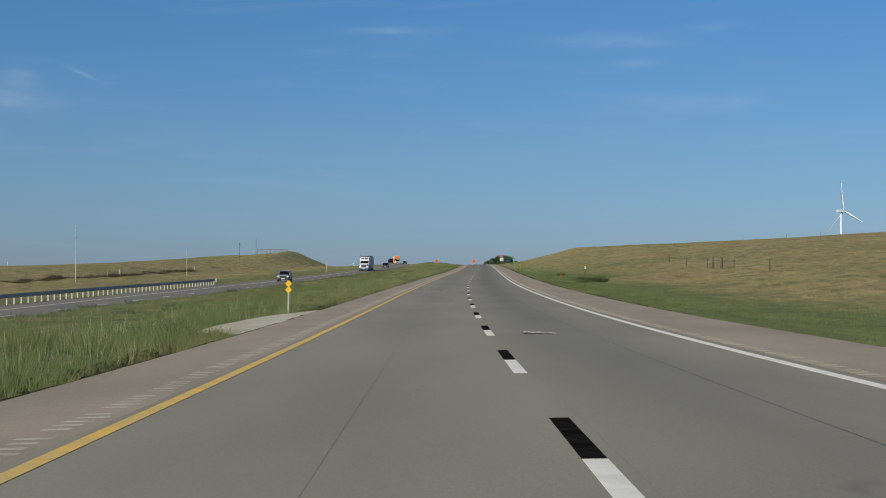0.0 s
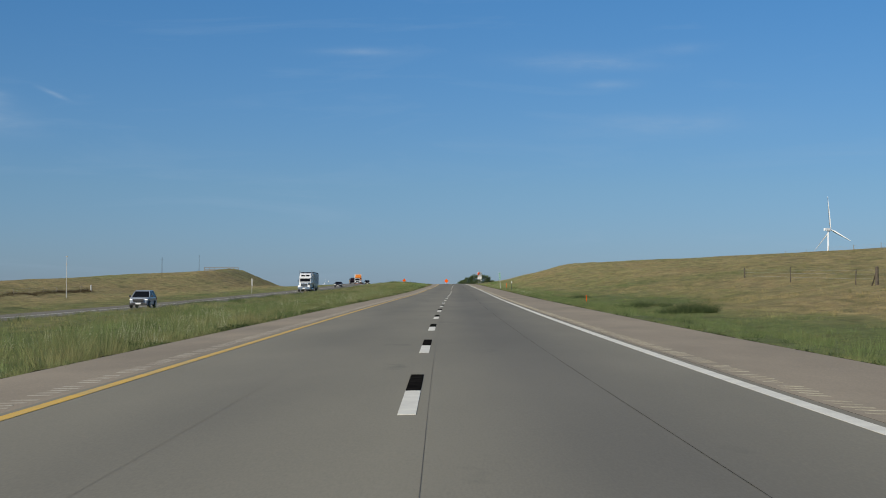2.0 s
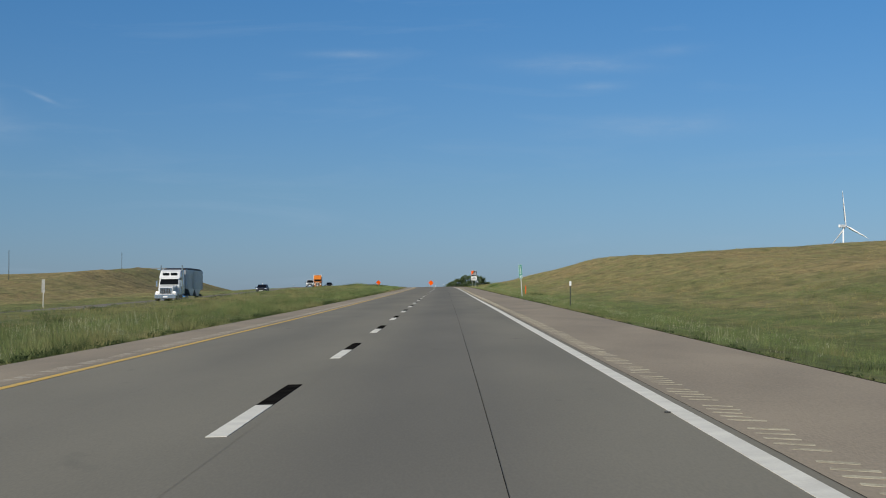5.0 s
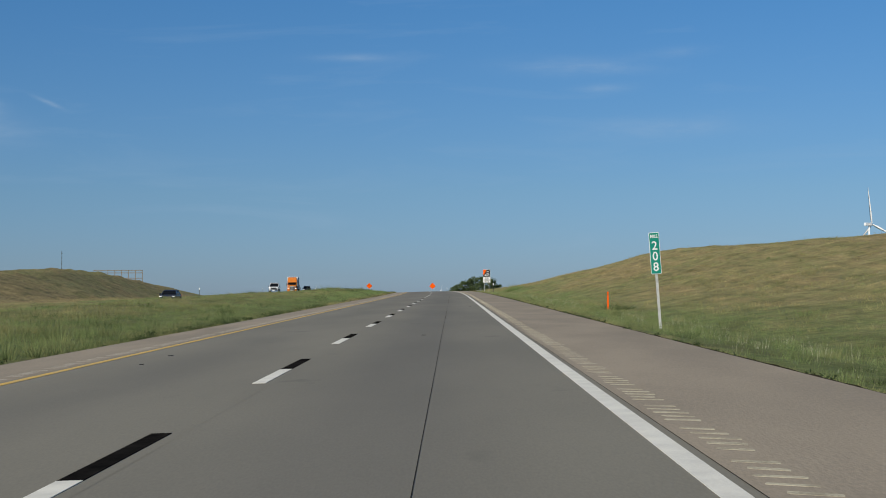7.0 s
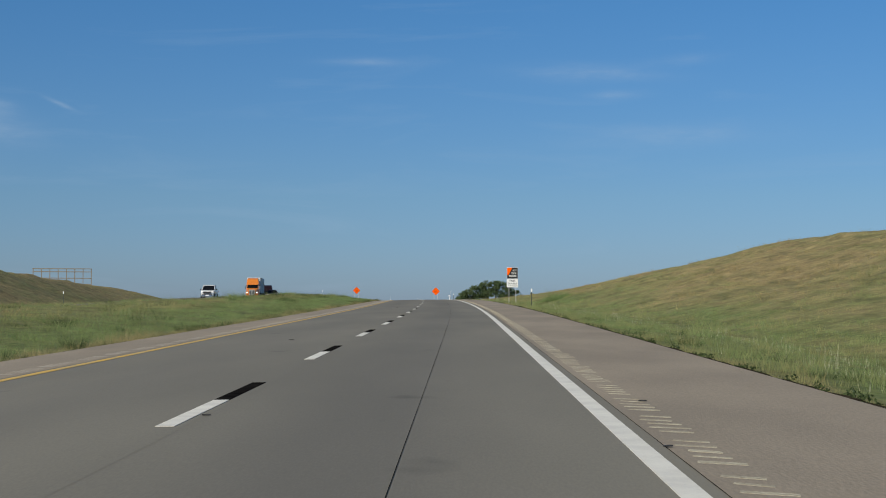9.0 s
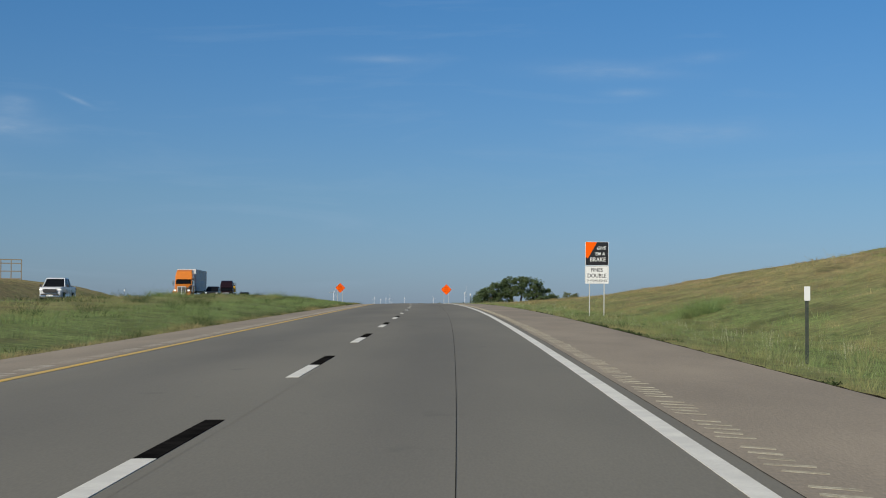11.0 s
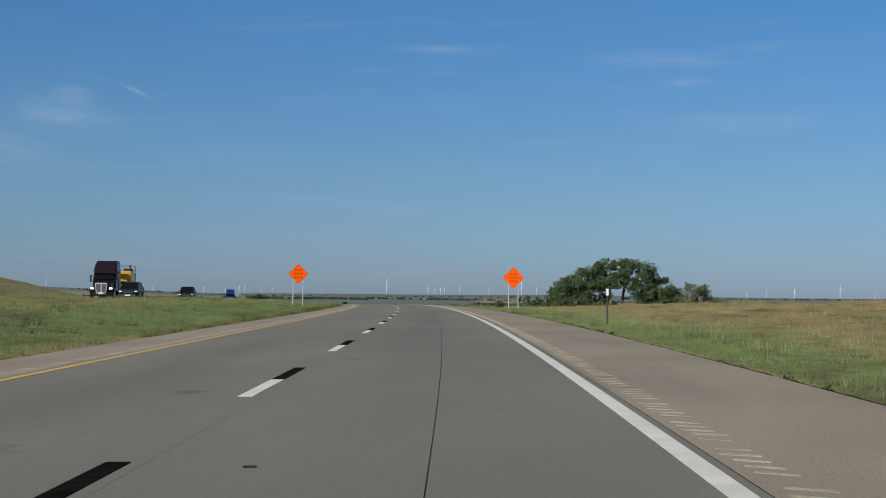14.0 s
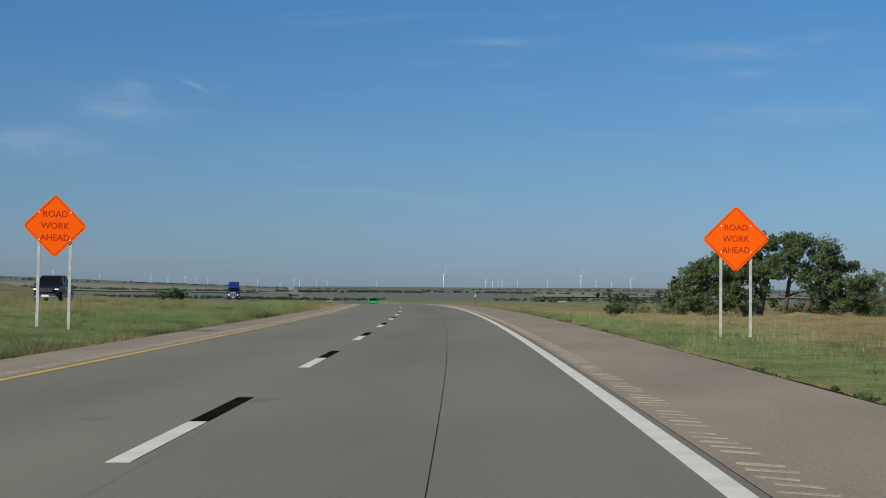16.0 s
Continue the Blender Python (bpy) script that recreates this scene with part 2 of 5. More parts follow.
M["signwhite"] = material("white_sign_sheeting", (0.80, 0.80, 0.78), rough=0.45)
M["signgreen"] = material("green_sign_sheeting", (0.0, 0.23, 0.17), rough=0.45)
M["signyellow"] = material("yellow_sign_sheeting", (0.85, 0.50, 0.02), rough=0.45)
M["steel"] = material("galvanised_steel", (0.42, 0.42, 0.39), (0.30, 0.30, 0.28), 5, 0.8, spec=.2, fleck=.3)
M["turbine"] = material("white_turbine_paint", (0.82, 0.83, 0.83), rough=0.4)


# ---- helpers ----
def mesh_object(name, verts, faces, mat, parent=None, smooth=False):
    me = bpy.data.meshes.new(name)
    me.from_pydata([tuple(v) for v in verts], [], [tuple(f) for f in faces])
    me.materials.append(mat)
    if smooth:
        me.shade_smooth()
    me.update()
    ob = new(name, me)
    ob.parent = parent
    return ob


def part(name, bm, mat, parent, label="", smooth=False):
    me = bpy.data.meshes.new(name)
    bm.normal_update()
    bm.to_mesh(me)
    bm.free()
    me.materials.append(mat)
    if smooth:
        me.shade_smooth()
    ob = new(name, me)
    ob.parent = parent
    if label:
        ob["label"] = label
    return ob


def thing(name, m, label, category, group=""):
    e = new(name)
    e.empty_display_size = 0.2
    e.matrix_world = m
    return tagged(e, label, category, group)


def box(bm, x0, x1, y0, y1, z0, z1, bevel=0.0, taper=None):
    """A box; taper=(fx, fy) shrinks the top."""
    v = bmesh.ops.create_cube(bm, size=1)["verts"]
    cx, cy = (x0 + x1) / 2, (y0 + y1) / 2
    for q in v:
        top = q.co.z > 0
        fx, fy = taper if taper and top else (1, 1)
        q.co = Vector((cx + q.co.x * (x1 - x0) * fx, cy + q.co.y * (y1 - y0) * fy, z1 if top else z0))
    if bevel:
        es = list({e for q in v for e in q.link_edges})
        bmesh.ops.bevel(bm, geom=es, offset=bevel, segments=2, affect="EDGES", profile=0.6)
    return v


def tube(bm, a, b, r0, r1, sides=10):
    a, b = Vector(a), Vector(b)
    v = bmesh.ops.create_cone(bm, cap_ends=True, segments=sides, radius1=r0, radius2=r1, depth=(b - a).length)["verts"]
    m = Matrix.Translation((a + b) / 2) @ (b - a).to_track_quat("Z", "Y").to_matrix().to_4x4()
    bmesh.ops.transform(bm, matrix=m, verts=v)
    return v


def prism(bm, outline, y0, y1):
    """An outline in x, z drawn out along y."""
    a = [bm.verts.new((x, y0, z)) for x, z in outline]
    b = [bm.verts.new((x, y1, z)) for x, z in outline]
    n = len(a)
    bm.faces.new(a)
    bm.faces.new(b[::-1])
    for i in range(n):
        bm.faces.new((a[i], b[i], b[(i + 1) % n], a[(i + 1) % n]))
    bmesh.ops.recalc_face_normals(bm, faces=bm.faces)


# ---- ground ----
RD = [5.36, 7.2, 10.5, 18, 30, 46, 74, 116, 210, 420]
RS = [0, 176, 294, 412, 471, 530, 588, 659, 700, 753]
RZ = [[-.07, -.2, -.6, -.3, 1.0, 2.6, 5.3, 7.9, 9.5, 9.5], [-.07, -.2, -.6, -.2, 1.3, 2.8, 5.3, 7.9, 9.5, 9.5], [-.07, -.2, -.6, .2, 2.1, 3.7, 6.2, 9.4, 9.8, 9.5],
      [-.07, -.2, -.5, 1.2, 4.2, 5.5, 6.8, 9.3, 9.8, 9.5], [-.07, -.2, -.3, 1.7, 5.0, 5.9, 6.5, 8.7, 9.2, 9], [-.07, -.2, 0, 1.2, 3.5, 4.7, 5.3, 6.4, 7.5, 7.5],
      [-.07, -.1, .05, .5, 1.1, 1.9, 2.3, 2.7, 2.7, 2.7], [-.07, -.1, -.1, .1, .3, .5, .6, .5, 0, -2],
      [-.07, -.2, -.4, -.5, -.5, -.5, -.6, -1, -2, -4], [-.07, -.3, -.7, -1.0, -1.3, -1.5, -2, -2.8, -5, -8]]
LS = [0, 118, 235, 376, 471, 525, 565, 635, 706, 776]
LR = [-1.45, -1.2, -1.12, -.8, -.35, .05, .35, .4, .2, -.2]          # the other carriageway
MID = [[-.25, -.4, -.55], [-.2, -.32, -.43], [-.15, -.14, -.24], [0, .2, .26], [.05, .25, .3], [.05, .45, .55], [.05, .45, .6], [.05, .42, .5], [-.1, .1, .2], [-.2, -.2, -.2]]
LZ = [[-1.4, -1.5, -1.6, -1.7, -.74, .81, -1, -2], [-1.3, -1.5, -1.7, -1.8, -.72, .5, -1, -2], [-1.05, -1.3, -1.6, -1.8, -.49, 0, -.5, -2], [-.8, -1.1, -1.7, -1.7, 1.06, -.6, -.5, -3],
      [-.5, -.87, -.87, 3.0, 2.45, -.6, -1, -3], [-.3, -.87, -.89, 4.33, 2.36, -.6, -1, -3], [0, -.54, -.89, 4.62, 3.39, -.3, -1, -3], [.2, -.26, -.89, 3.86, 4.43, .4, -1, -4], [.1, -.19, -.54, 2.8, 4.4, .6, -1, -4], [-.2, -.18, .73, 1.56, 2.3, .54, -4, -8]]
LD = [-32, -40, -50, -62, -78, -116, -210, -420]
MD = [-7.2, -11, -15.5]
OTHER_L, OTHER_R = -29.1, -18.7      # pavement edges of the other carriageway


def rows_at(s, ks, table):
    """The rows of a table, glided between at s."""
    table = np.array(table, float)
    i = np.clip(np.searchsorted(ks, s) - 1, 0, len(ks) - 2)
    k = np.array(ks, float)
    f = np.clip((s - k[i]) / (k[i + 1] - k[i]), 0, 1)
    return table[i] + (table[i + 1] - table[i]) * f


def rel_line(s):
    """Cross section at s: offsets, and heights over the road's level."""
    right, mid, left = rows_at(s, RS, RZ), rows_at(s, LS, MID), rows_at(s, LS, LZ)
    other = float(rows_at(s, LS, LR))
    e0, e1 = float(deck(s, EDGE_L) - level(s)), float(deck(s, EDGE_R) - level(s))
    d = LD[::-1] + [OTHER_L, OTHER_R] + MD[::-1] + [EDGE_L, EDGE_L + .3, EDGE_R - .3] + RD
    z = list(left[::-1]) + [other - .07, other - .07] + list(mid[::-1]) + [e0 - .11, e0 - .14, e1 - .14, e1 - .11] + list(right[1:])
    return d, z


def far_land(s, d):
    """Absolute height of the country beyond the crest."""
    z = np.interp(s, [700, 900, 1000, 1250, 1500, 2600, 3600, 4900], [4.2, 4.2, 2.6, -5, -8, -8, -3, 7])
    far = np.clip((s - 1100) / 500, 0, 1)
    z = z + far * (1.5 * np.sin(d / 310 + s / 420) + 1.0 * np.sin(d / 130 - s / 260))
    return z + 22 * np.clip((-d - 60) / 750, 0, 1) * np.clip((s - 1600) / 2600, 0, 1)


def other_deck(s, d):
    z = float(rows_at(s, LS, LR)) + float(level(s))
    w = min(max((s - 720) / 280, 0), 1)
    return z * (1 - w) + (float(far_land(s, -24)) + .2) * w if w else z


def ground(s, d):
    s, d = float(s), float(d)
    dd, zz = rel_line(s)
    z = float(np.interp(d, dd, zz)) + float(level(s))
    if d < -34:
        knoll = 4.2 * math.exp(-((s - 821) / 96) ** 2 - ((d + 70) / 18) ** 2)
    else:
        knoll = 0
    w = min(max((s - 720) / 280, 0), 1)
    w = w * w * (3 - 2 * w)
    if w > 0:
        z = z * (1 - w) + float(far_land(s, d)) * w
    z += knoll
    if s > 720 and OTHER_L - 2 < d < OTHER_R + 2:
        z = min(z, other_deck(s, d) - .1)
    if s > 770 and EDGE_L - 3 < d < EDGE_R + 3:
        z = min(z, float(deck(s, d)) - .12)
    return z


def dryness(s, d):
    """0 lush by the pavements and in the ditch, 1 on the slopes."""
    wave = 1.6 * noise.noise((s * .03, d * .05, 2.0)) + .7 * noise.noise((s * .14, d * .1, 7.0))
    if d > 0:
        q = d + wave * min((d - 5.4) / 3, 1.4) - min(max((d - 7) / 4, 0), 1) * np.interp(s, [0, 150, 300, 430, 520, 620], [3.5, 2.6, .8, -1.2, -2.4, -2.2])
        a = np.interp(q, [5.4, 5.9, 6.5, 9.5, 12, 15, 22, 60], [.55, .35, .05, .0, .28, .58, .75, .85])
    else:
        q = -d + wave * min((-d - 4.3) / 3, 1.2)
        a = np.interp(q, [4.5, 5.0, 5.5, 8, 11, 14, 17, 18.7, 30, 34, 40, 50], [.4, .2, .0, .0, .2, .25, -.2, -.25, .25, .35, .6, .8])
        if d > -5.35:
            a += np.interp(s, [300, 360], [0, .55])
        if d > -18.7:
            a += np.interp(s, [400, 470], [0, 1]) * np.interp(-d, [5.4, 6, 8.5, 10.5, 15], [0, -.3, -.25, .12, .12])
            a += np.interp(s, [200, 300, 620], [-.08, .1, .14]) * min(max((-d - 6) / 3, 0), 1)
    if 0 < d < 18:
        a -= .3 * np.interp(s, [240, 330], [1, 0]) * np.interp(d, [5.4, 6.5, 13, 18], [.3, 1, 1, 0])
    if d > 11 or d < -31:
        a = a + .55 * noise.noise((s * .018, d * .07, 21.0)) + .35 * noise.noise((s * .06, d * .3, 33.0))
    if d > 5.6:
        a = a + np.interp(s, [520, 600], [0, 1]) * np.interp(d, [5.6, 6.2, 7.6, 8.8], [0, -.25, -.2, .38])
    if s > 750:
        a = a + (.45 - a) * min((s - 750) / 200, 1)
    return float(a)


cols = sorted(set([-1200, -800, -550, -400, -300, -230, -170, -130, -100, -88, -78, -70] + list(np.arange(-64, -29.5, 2)) + [OTHER_L, OTHER_R, -24]
                  + list(np.arange(-17.5, -5, 1.2)) + [EDGE_L - .25, EDGE_L, EDGE_L + .3, 0, EDGE_R - .3, EDGE_R, EDGE_R + .25] + list(np.arange(6.5, 18, 1.1)) + list(np.arange(18, 50, 2)) + [52, 58, 65, 74, 84, 98, 116, 135, 165, 210, 260, 330, 420, 550, 800, 1200]))
lines = list(np.arange(-960, -100, 24.0)) + list(np.arange(-95, -10, 5.0)) + list(np.arange(-10, 800, 2.5)) + list(800 + np.cumsum(np.geomspace(6, 160, 60)))
lines = [s for s in lines if s < 4850] + [4850]
verts, faces, dry = [], [], []
for s in lines:
    wide = 1 + max(0, s - 800) / 1300
    for d in cols:
        dw = d if abs(d) < 60 else math.copysign(60 + (abs(d) - 60) * wide, d)
        x, y = plan(s, dw)
        z = ground(s, dw)
        if abs(d) > 6.5 and not OTHER_L - 1 < d < OTHER_R + 1:
            amp = .15 * min((-d - 6.5) / 4, 1) if -18 < d < 0 else min((abs(d) - 6.5) / 12, 1) * (0.20 if abs(d) < 18 else 0.40)
            z += amp * (noise.noise((x * .09, y * .09, 0)) + .6 * noise.noise((x * .3, y * .3, 4)))
        verts.append((x, y, z))
        dry.append(dryness(s, dw))
nc = len(cols)
for i in range(len(lines) - 1):
    for j in range(nc - 1):
        a = i * nc + j
        faces.append((a, a + 1, a + nc + 1, a + nc))
land = mesh_object("ground", verts, faces, M["land"], smooth=True)
at = land.data.attributes.new("dryness", "FLOAT", "POINT")
at.data.foreach_set("value", dry)
# share of painted haze, growing with distance beyond the crest
at = land.data.attributes.new("grey_green", "FLOAT", "POINT")
at.data.foreach_set("value", [min(max((s - 950) / 500, 0), 1) for s in lines for d in cols])
tagged(land, "rolling prairie grassland, green verges and straw-dry slopes", "ground", kind="structure")


# ---- pavements ----
def ribbon(name, d0, d1, s0, s1, mat, parent=None, lift=0.0, thick=0.0, step=4.0, side=0, wander=None):
    """A strip along the road, bent over its crown; side=1 lies on the other carriageway."""
    n = max(1, int(math.ceil((s1 - s0) / step)))
    across = [d0] + list(np.linspace(d0, 0, 9))[1:-1] + [0.0] + list(np.linspace(0, d1, 9))[1:-1] + [d1] if name == "road" and d0 < 0 < d1 else [d0, 0.0, d1] if d0 < 0 < d1 else [d0, d1]
    v, f = [], []
    k = len(across)
    for i in range(n + 1):
        s = s0 + (s1 - s0) * i / n
        off = wander(s) if wander else 0.0
        pts = [(*map(float, plan(s, d + off)), (other_deck(s, d) if side else float(deck(s, d))) + lift) for d in across]
        v += pts + [(x, y, z - thick) for x, y, z in pts]
    for i in range(n):
        a, b = 2 * k * i, 2 * k * (i + 1)
        for q in range(k - 1):
            f.append((a + q, a + q + 1, b + q + 1, b + q))
        if thick:
            f.append((a + k, a, b, b + k))
            f.append((a + k - 1, a + 2 * k - 1, b + 2 * k - 1, b + k - 1))
    if thick:
        f.append(tuple(range(k, 2 * k)) + tuple(range(k - 1, -1, -1)))
        e = 2 * k * n
        f.append(tuple(e + q for q in range(k)) + tuple(e + q for q in range(2 * k - 1, k - 1, -1)))
    return mesh_object(name, v, f, mat, parent)


SLAB_L, SLAB_R = -LANE_L - .16, LANE_R + .17
n_, l_ = M["lane"].node_tree.nodes, M["lane"].node_tree.links
bsdf = n_["Principled BSDF"]
src = bsdf.inputs["Base Color"].links[0].from_socket
att = n_.new("ShaderNodeAttribute")
att.attribute_name = "oil"
st = n_.new("ShaderNodeMix")
st.data_type, st.blend_type = "RGBA", "MULTIPLY"
l_.new(att.outputs["Fac"], st.inputs[0])
l_.new(src, st.inputs[6])
st.inputs[7].default_value = (0.70, 0.71, 0.76, 1)
# rubber smudges and drip stains, drawn out along the traffic
tc, mpp, spots, cut, smudge = (n_.new(k) for k in ("ShaderNodeTexCoord", "ShaderNodeMapping", "ShaderNodeTexNoise", "ShaderNodeMapRange", "ShaderNodeMix"))
mpp.inputs["Scale"].default_value = (1, .45, 1)
spots.inputs["Scale"].default_value, spots.inputs["Detail"].default_value = 1.3, 3
cut.inputs[1].default_value, cut.inputs[2].default_value, cut.inputs[4].default_value = .68, .80, .55
l_.new(tc.outputs["Object"], mpp.inputs[0])
l_.new(mpp.outputs[0], spots.inputs["Vector"])
l_.new(spots.outputs["Fac"], cut.inputs[0])
smudge.data_type = "RGBA"
l_.new(cut.outputs[0], smudge.inputs[0])
l_.new(st.outputs[2], smudge.inputs[6])
smudge.inputs[7].default_value = (.075, .072, .062, 1)
l_.new(smudge.outputs[2], bsdf.inputs["Base Color"])
road = ribbon("road", SLAB_L, SLAB_R, -959, 1100, M["lane"], thick=.3)
oil = []
for q in range(len(road.data.vertices)):
    k = q % 34 % 17
    dd = SLAB_L + (0 - SLAB_L) * k / 8 if k <= 8 else SLAB_R * (k - 8) / 8
    sq = -959 + (1100 + 959) * (q // 34) / (len(road.data.vertices) // 34 - 1)
    aged = np.interp(sq, [0, 60, 150, 290, 460, 560, 640], [0, .16, .42, .5, .75, .6, .42])
    lane = np.interp(sq, [0, 60, 130, 300, 460], [.55, .75, .85, .55, .25])
    oil.append(lane * math.exp(-((dd - 1.35) / .7) ** 2) + .25 * math.exp(-((dd + 1.5) / .6) ** 2) + aged * (1 if dd < .2 else .7) + (.18 if dd > .2 else 0))
road.data.attributes.new("oil", "FLOAT", "POINT").data.foreach_set("value", oil)
tagged(road, "grey worn concrete highway carriageway with two lanes", "road", kind="structure")
sh_r = ribbon("shoulder", SLAB_R, EDGE_R, -959, 1100, M["shoulder"], lift=-.004, thick=.3)
tagged(sh_r, "pinkish paved shoulder with milled rumble strips", "shoulder", kind="structure")
sh_l = ribbon("shoulder", EDGE_L, SLAB_L, -959, 1100, M["shoulder"], lift=-.004, thick=.3)
tagged(sh_l, "narrow pinkish paved inner shoulder beside the median", "shoulder", kind="structure")
road_b = ribbon("road", -26.6, -20.1, -959, 1100, M["lane"], thick=.3, side=1)
road_b.data.attributes.new("oil", "FLOAT", "POINT").data.foreach_set("value", [.9] * len(road_b.data.vertices))
tagged(road_b, "opposite grey concrete carriageway beyond the grass median", "road", kind="structure")
ob = ribbon("shoulder", OTHER_L, -26.6, -959, 1100, M["shoulder_far"], lift=-.004, thick=.3, side=1)
tagged(ob, "outer paved shoulder of the opposite carriageway", "shoulder", kind="structure")
ob = ribbon("shoulder", -20.1, OTHER_R, -959, 1100, M["shoulder_far"], lift=-.004, thick=.3, side=1)
tagged(ob, "inner paved shoulder of the opposite carriageway", "shoulder", kind="structure")

# lines: white and black dashes
PHASE, PERIOD, DASH = -1.913, 12.192 * U, 3.05 * U
def line_drift(s):
    """How far the painted outer line strays from its usual place."""
    return float(np.interp(s, [0, 135, 288, 380, 463, 541, 620], [-.02, .02, .045, 0, -.015, .035, .04]))


def joint_drift(s):
    return float(np.interp(s, [0, 134, 290, 400, 463, 640], [.015, .02, .04, 0, -.02, -.01]))


ribbon("edge_line", LANE_R - .07, LANE_R + .07, -959, 900, M["white"], road, .004, .004, wander=line_drift)["label"] = "solid white edge line"
ribbon("edge_line", -LANE_L - .075, -LANE_L + .05, -959, 900, M["yellow"], road, .004, .004)["label"] = "solid yellow edge line"
for k in range(-3, 76):
    s = PHASE + k * PERIOD
    ribbon("white_dash", -.068, .068, s, s + DASH, M["white"], road, .004, .004, 2.7)
    ribbon("black_dash", -.068, .068, s + DASH, s + 6.01 * U, M["black"], road, .004, .004, 2.7)
ribbon("edge_line", -26.5, -26.37, -959, 900, M["white"], road_b, .004, .004, side=1)
ribbon("edge_line", -20.33, -20.2, -959, 900, M["yellow"], road_b, .004, .004, side=1)
for k in range(-3, 76):
    s = PHASE + k * PERIOD
    ribbon("white_dash", -23.42, -23.29, s, s + DASH, M["white"], road_b, .004, .004, 2.7, side=1)

M["tar_old"] = material("dusty_old_sealant", (0.13, 0.118, 0.093), (0.17, 0.154, 0.12), 1.2, 0.9)
# tar joints along the slabs
for d, thin in ((-1.455, .5), (.15, .5), (1.70, .75)):
    v, f = [], []
    ss = np.arange(-60, 860, 1.5)
    for i, s in enumerate(ss):
        w = thin * .0023 + .003 * noise.noise((s * .11, d, 2)) ** 2
        off = .012 * noise.noise((s * .05, d, 7)) + (joint_drift(s) if d > 1 else 0)
        for q in (-w, w):
            x, y = plan(s, d + off + q)
            v.append((x, y, float(deck(s, d + off + q)) + .003))
        if i:
            a = 2 * i
            f.append((a - 2, a - 1, a + 1, a))
    mesh_object("joint_sealant", v, f, M["tar" if d > 1 else "tar_old"], road)["label"] = "dark tar-filled joint"
ribbon("joint_sealant", SLAB_R - .003, SLAB_R + .003, -60, 860, M["tar"], road, .003)["label"] = "dark joint along the shoulder"

# milled rumble strips: groups of pale bars
M["rumble_worn"] = material("worn_milled_concrete", (0.44, 0.405, 0.33), (0.31, 0.28, 0.225), 5, 0.95, bump=0.3, fleck=.4)
def rumble(shoulder_ob, d0, d1, first, mat, skew=0.0):
    """Groups of five milled cuts, worn and ragged at their ends."""
    starts = []
    s = first
    while s < 760:
        starts += [s + .31 * i + .02 * noise.noise((s, i * .7, d0)) for i in range(5)]
        s += 1.88
    near = [i for i, q in enumerate(starts) if 250 < q < 390][:150]
    rest_v, rest_f = [], []
    for i, q in enumerate(starts):
        r0, r1 = .045 * noise.noise((q * 3.1, d0, 1)), .06 * noise.noise((q * 2.3, d1, 5))
        w = .050 + .024 * noise.noise((q * 5.3, d1, 9))
        a, b = d0 + r0, d1 + r1
        pts = [(a, q - w * .5), (a + .012, q - w), (b - .012, q - w * .9 - skew), (b, q + w * .3 - skew), (b - .012, q + w - skew), (a + .015, q + w * .85)]
        vs = []
        for lift in (.0, -.012):
            for d, s in pts:
                x, y = plan(s, d)
                vs.append((float(x), float(y), float(deck(s, d)) - .0025 + lift))
        fs = [(0, 1, 2, 3, 4, 5)] + [(k, k + 6, (k + 1) % 6 + 6, (k + 1) % 6) for k in range(6)]
        if i in near:
            mesh_object("rumble_bar", vs, fs, M[mat], shoulder_ob)
        else:
            b0 = len(rest_v)
            rest_v += vs
            rest_f += [tuple(b0 + k for k in fc) for fc in fs]
    tagged(mesh_object("rumble_bars", rest_v, rest_f, M[mat], shoulder_ob), kind="stuff")


rumble(sh_r, 3.365, 3.59, 289.83 - 165 * 1.88, "rumble", .14)
rumble(sh_l, -3.54, -3.31, 3.17 - 13 * 1.88, "rumble_worn")

# pale gravel crossover in the median
def crossover_width(s):
    return np.interp(s, [22, 24.5, 33.5, 36.8, 41], [.1, 1.5, 1.6, 1.2, .04])


xs, fs = [], []
for i in range(12):
    s = 22 + 19 * i / 11
    wide = float(crossover_width(s)) * (1 + .06 * math.sin(5.1 * i))
    for j in range(6):
        d = EDGE_L + .02 - wide * j / 5
        x, y = plan(s, d)
        xs.append((float(x), float(y), float(deck(s, EDGE_L)) - .01 - .012 * j * wide + .012 * noise.noise((s * 2, d * 3, 1))))
for i in range(11):
    for j in range(5):
        a = i * 6 + j
        fs.append((a, a + 6, a + 7, a + 1))
M["gravel"] = material("pale_gravel", (0.46, 0.42, 0.32), (0.33, 0.30, 0.225), 1.2, 0.95, bump=0.6, fine=25)
tagged(mesh_object("crossover", xs, fs, M["gravel"]), "pale gravel crossover strip leading into the grass median", "crossover", kind="structure")


def stand(s, d, turn=0.0, lift=0.0, lean=0.0, side=0):
    """A pose on the ground, facing along the road, in survey metres."""
    s, d = s * U, d * U
    x, y = plan(s, d)
    if side == 1:
        z = other_deck(s, d)
    elif EDGE_L < d < EDGE_R:
        z = float(deck(s, d))
    else:
        z = ground(s, d)
    return Matrix.Translation((x, y, z + lift)) @ pose(0, 0, 0, 0, lean, turn_at(s) + turn) @ Matrix.Scale(U, 4)


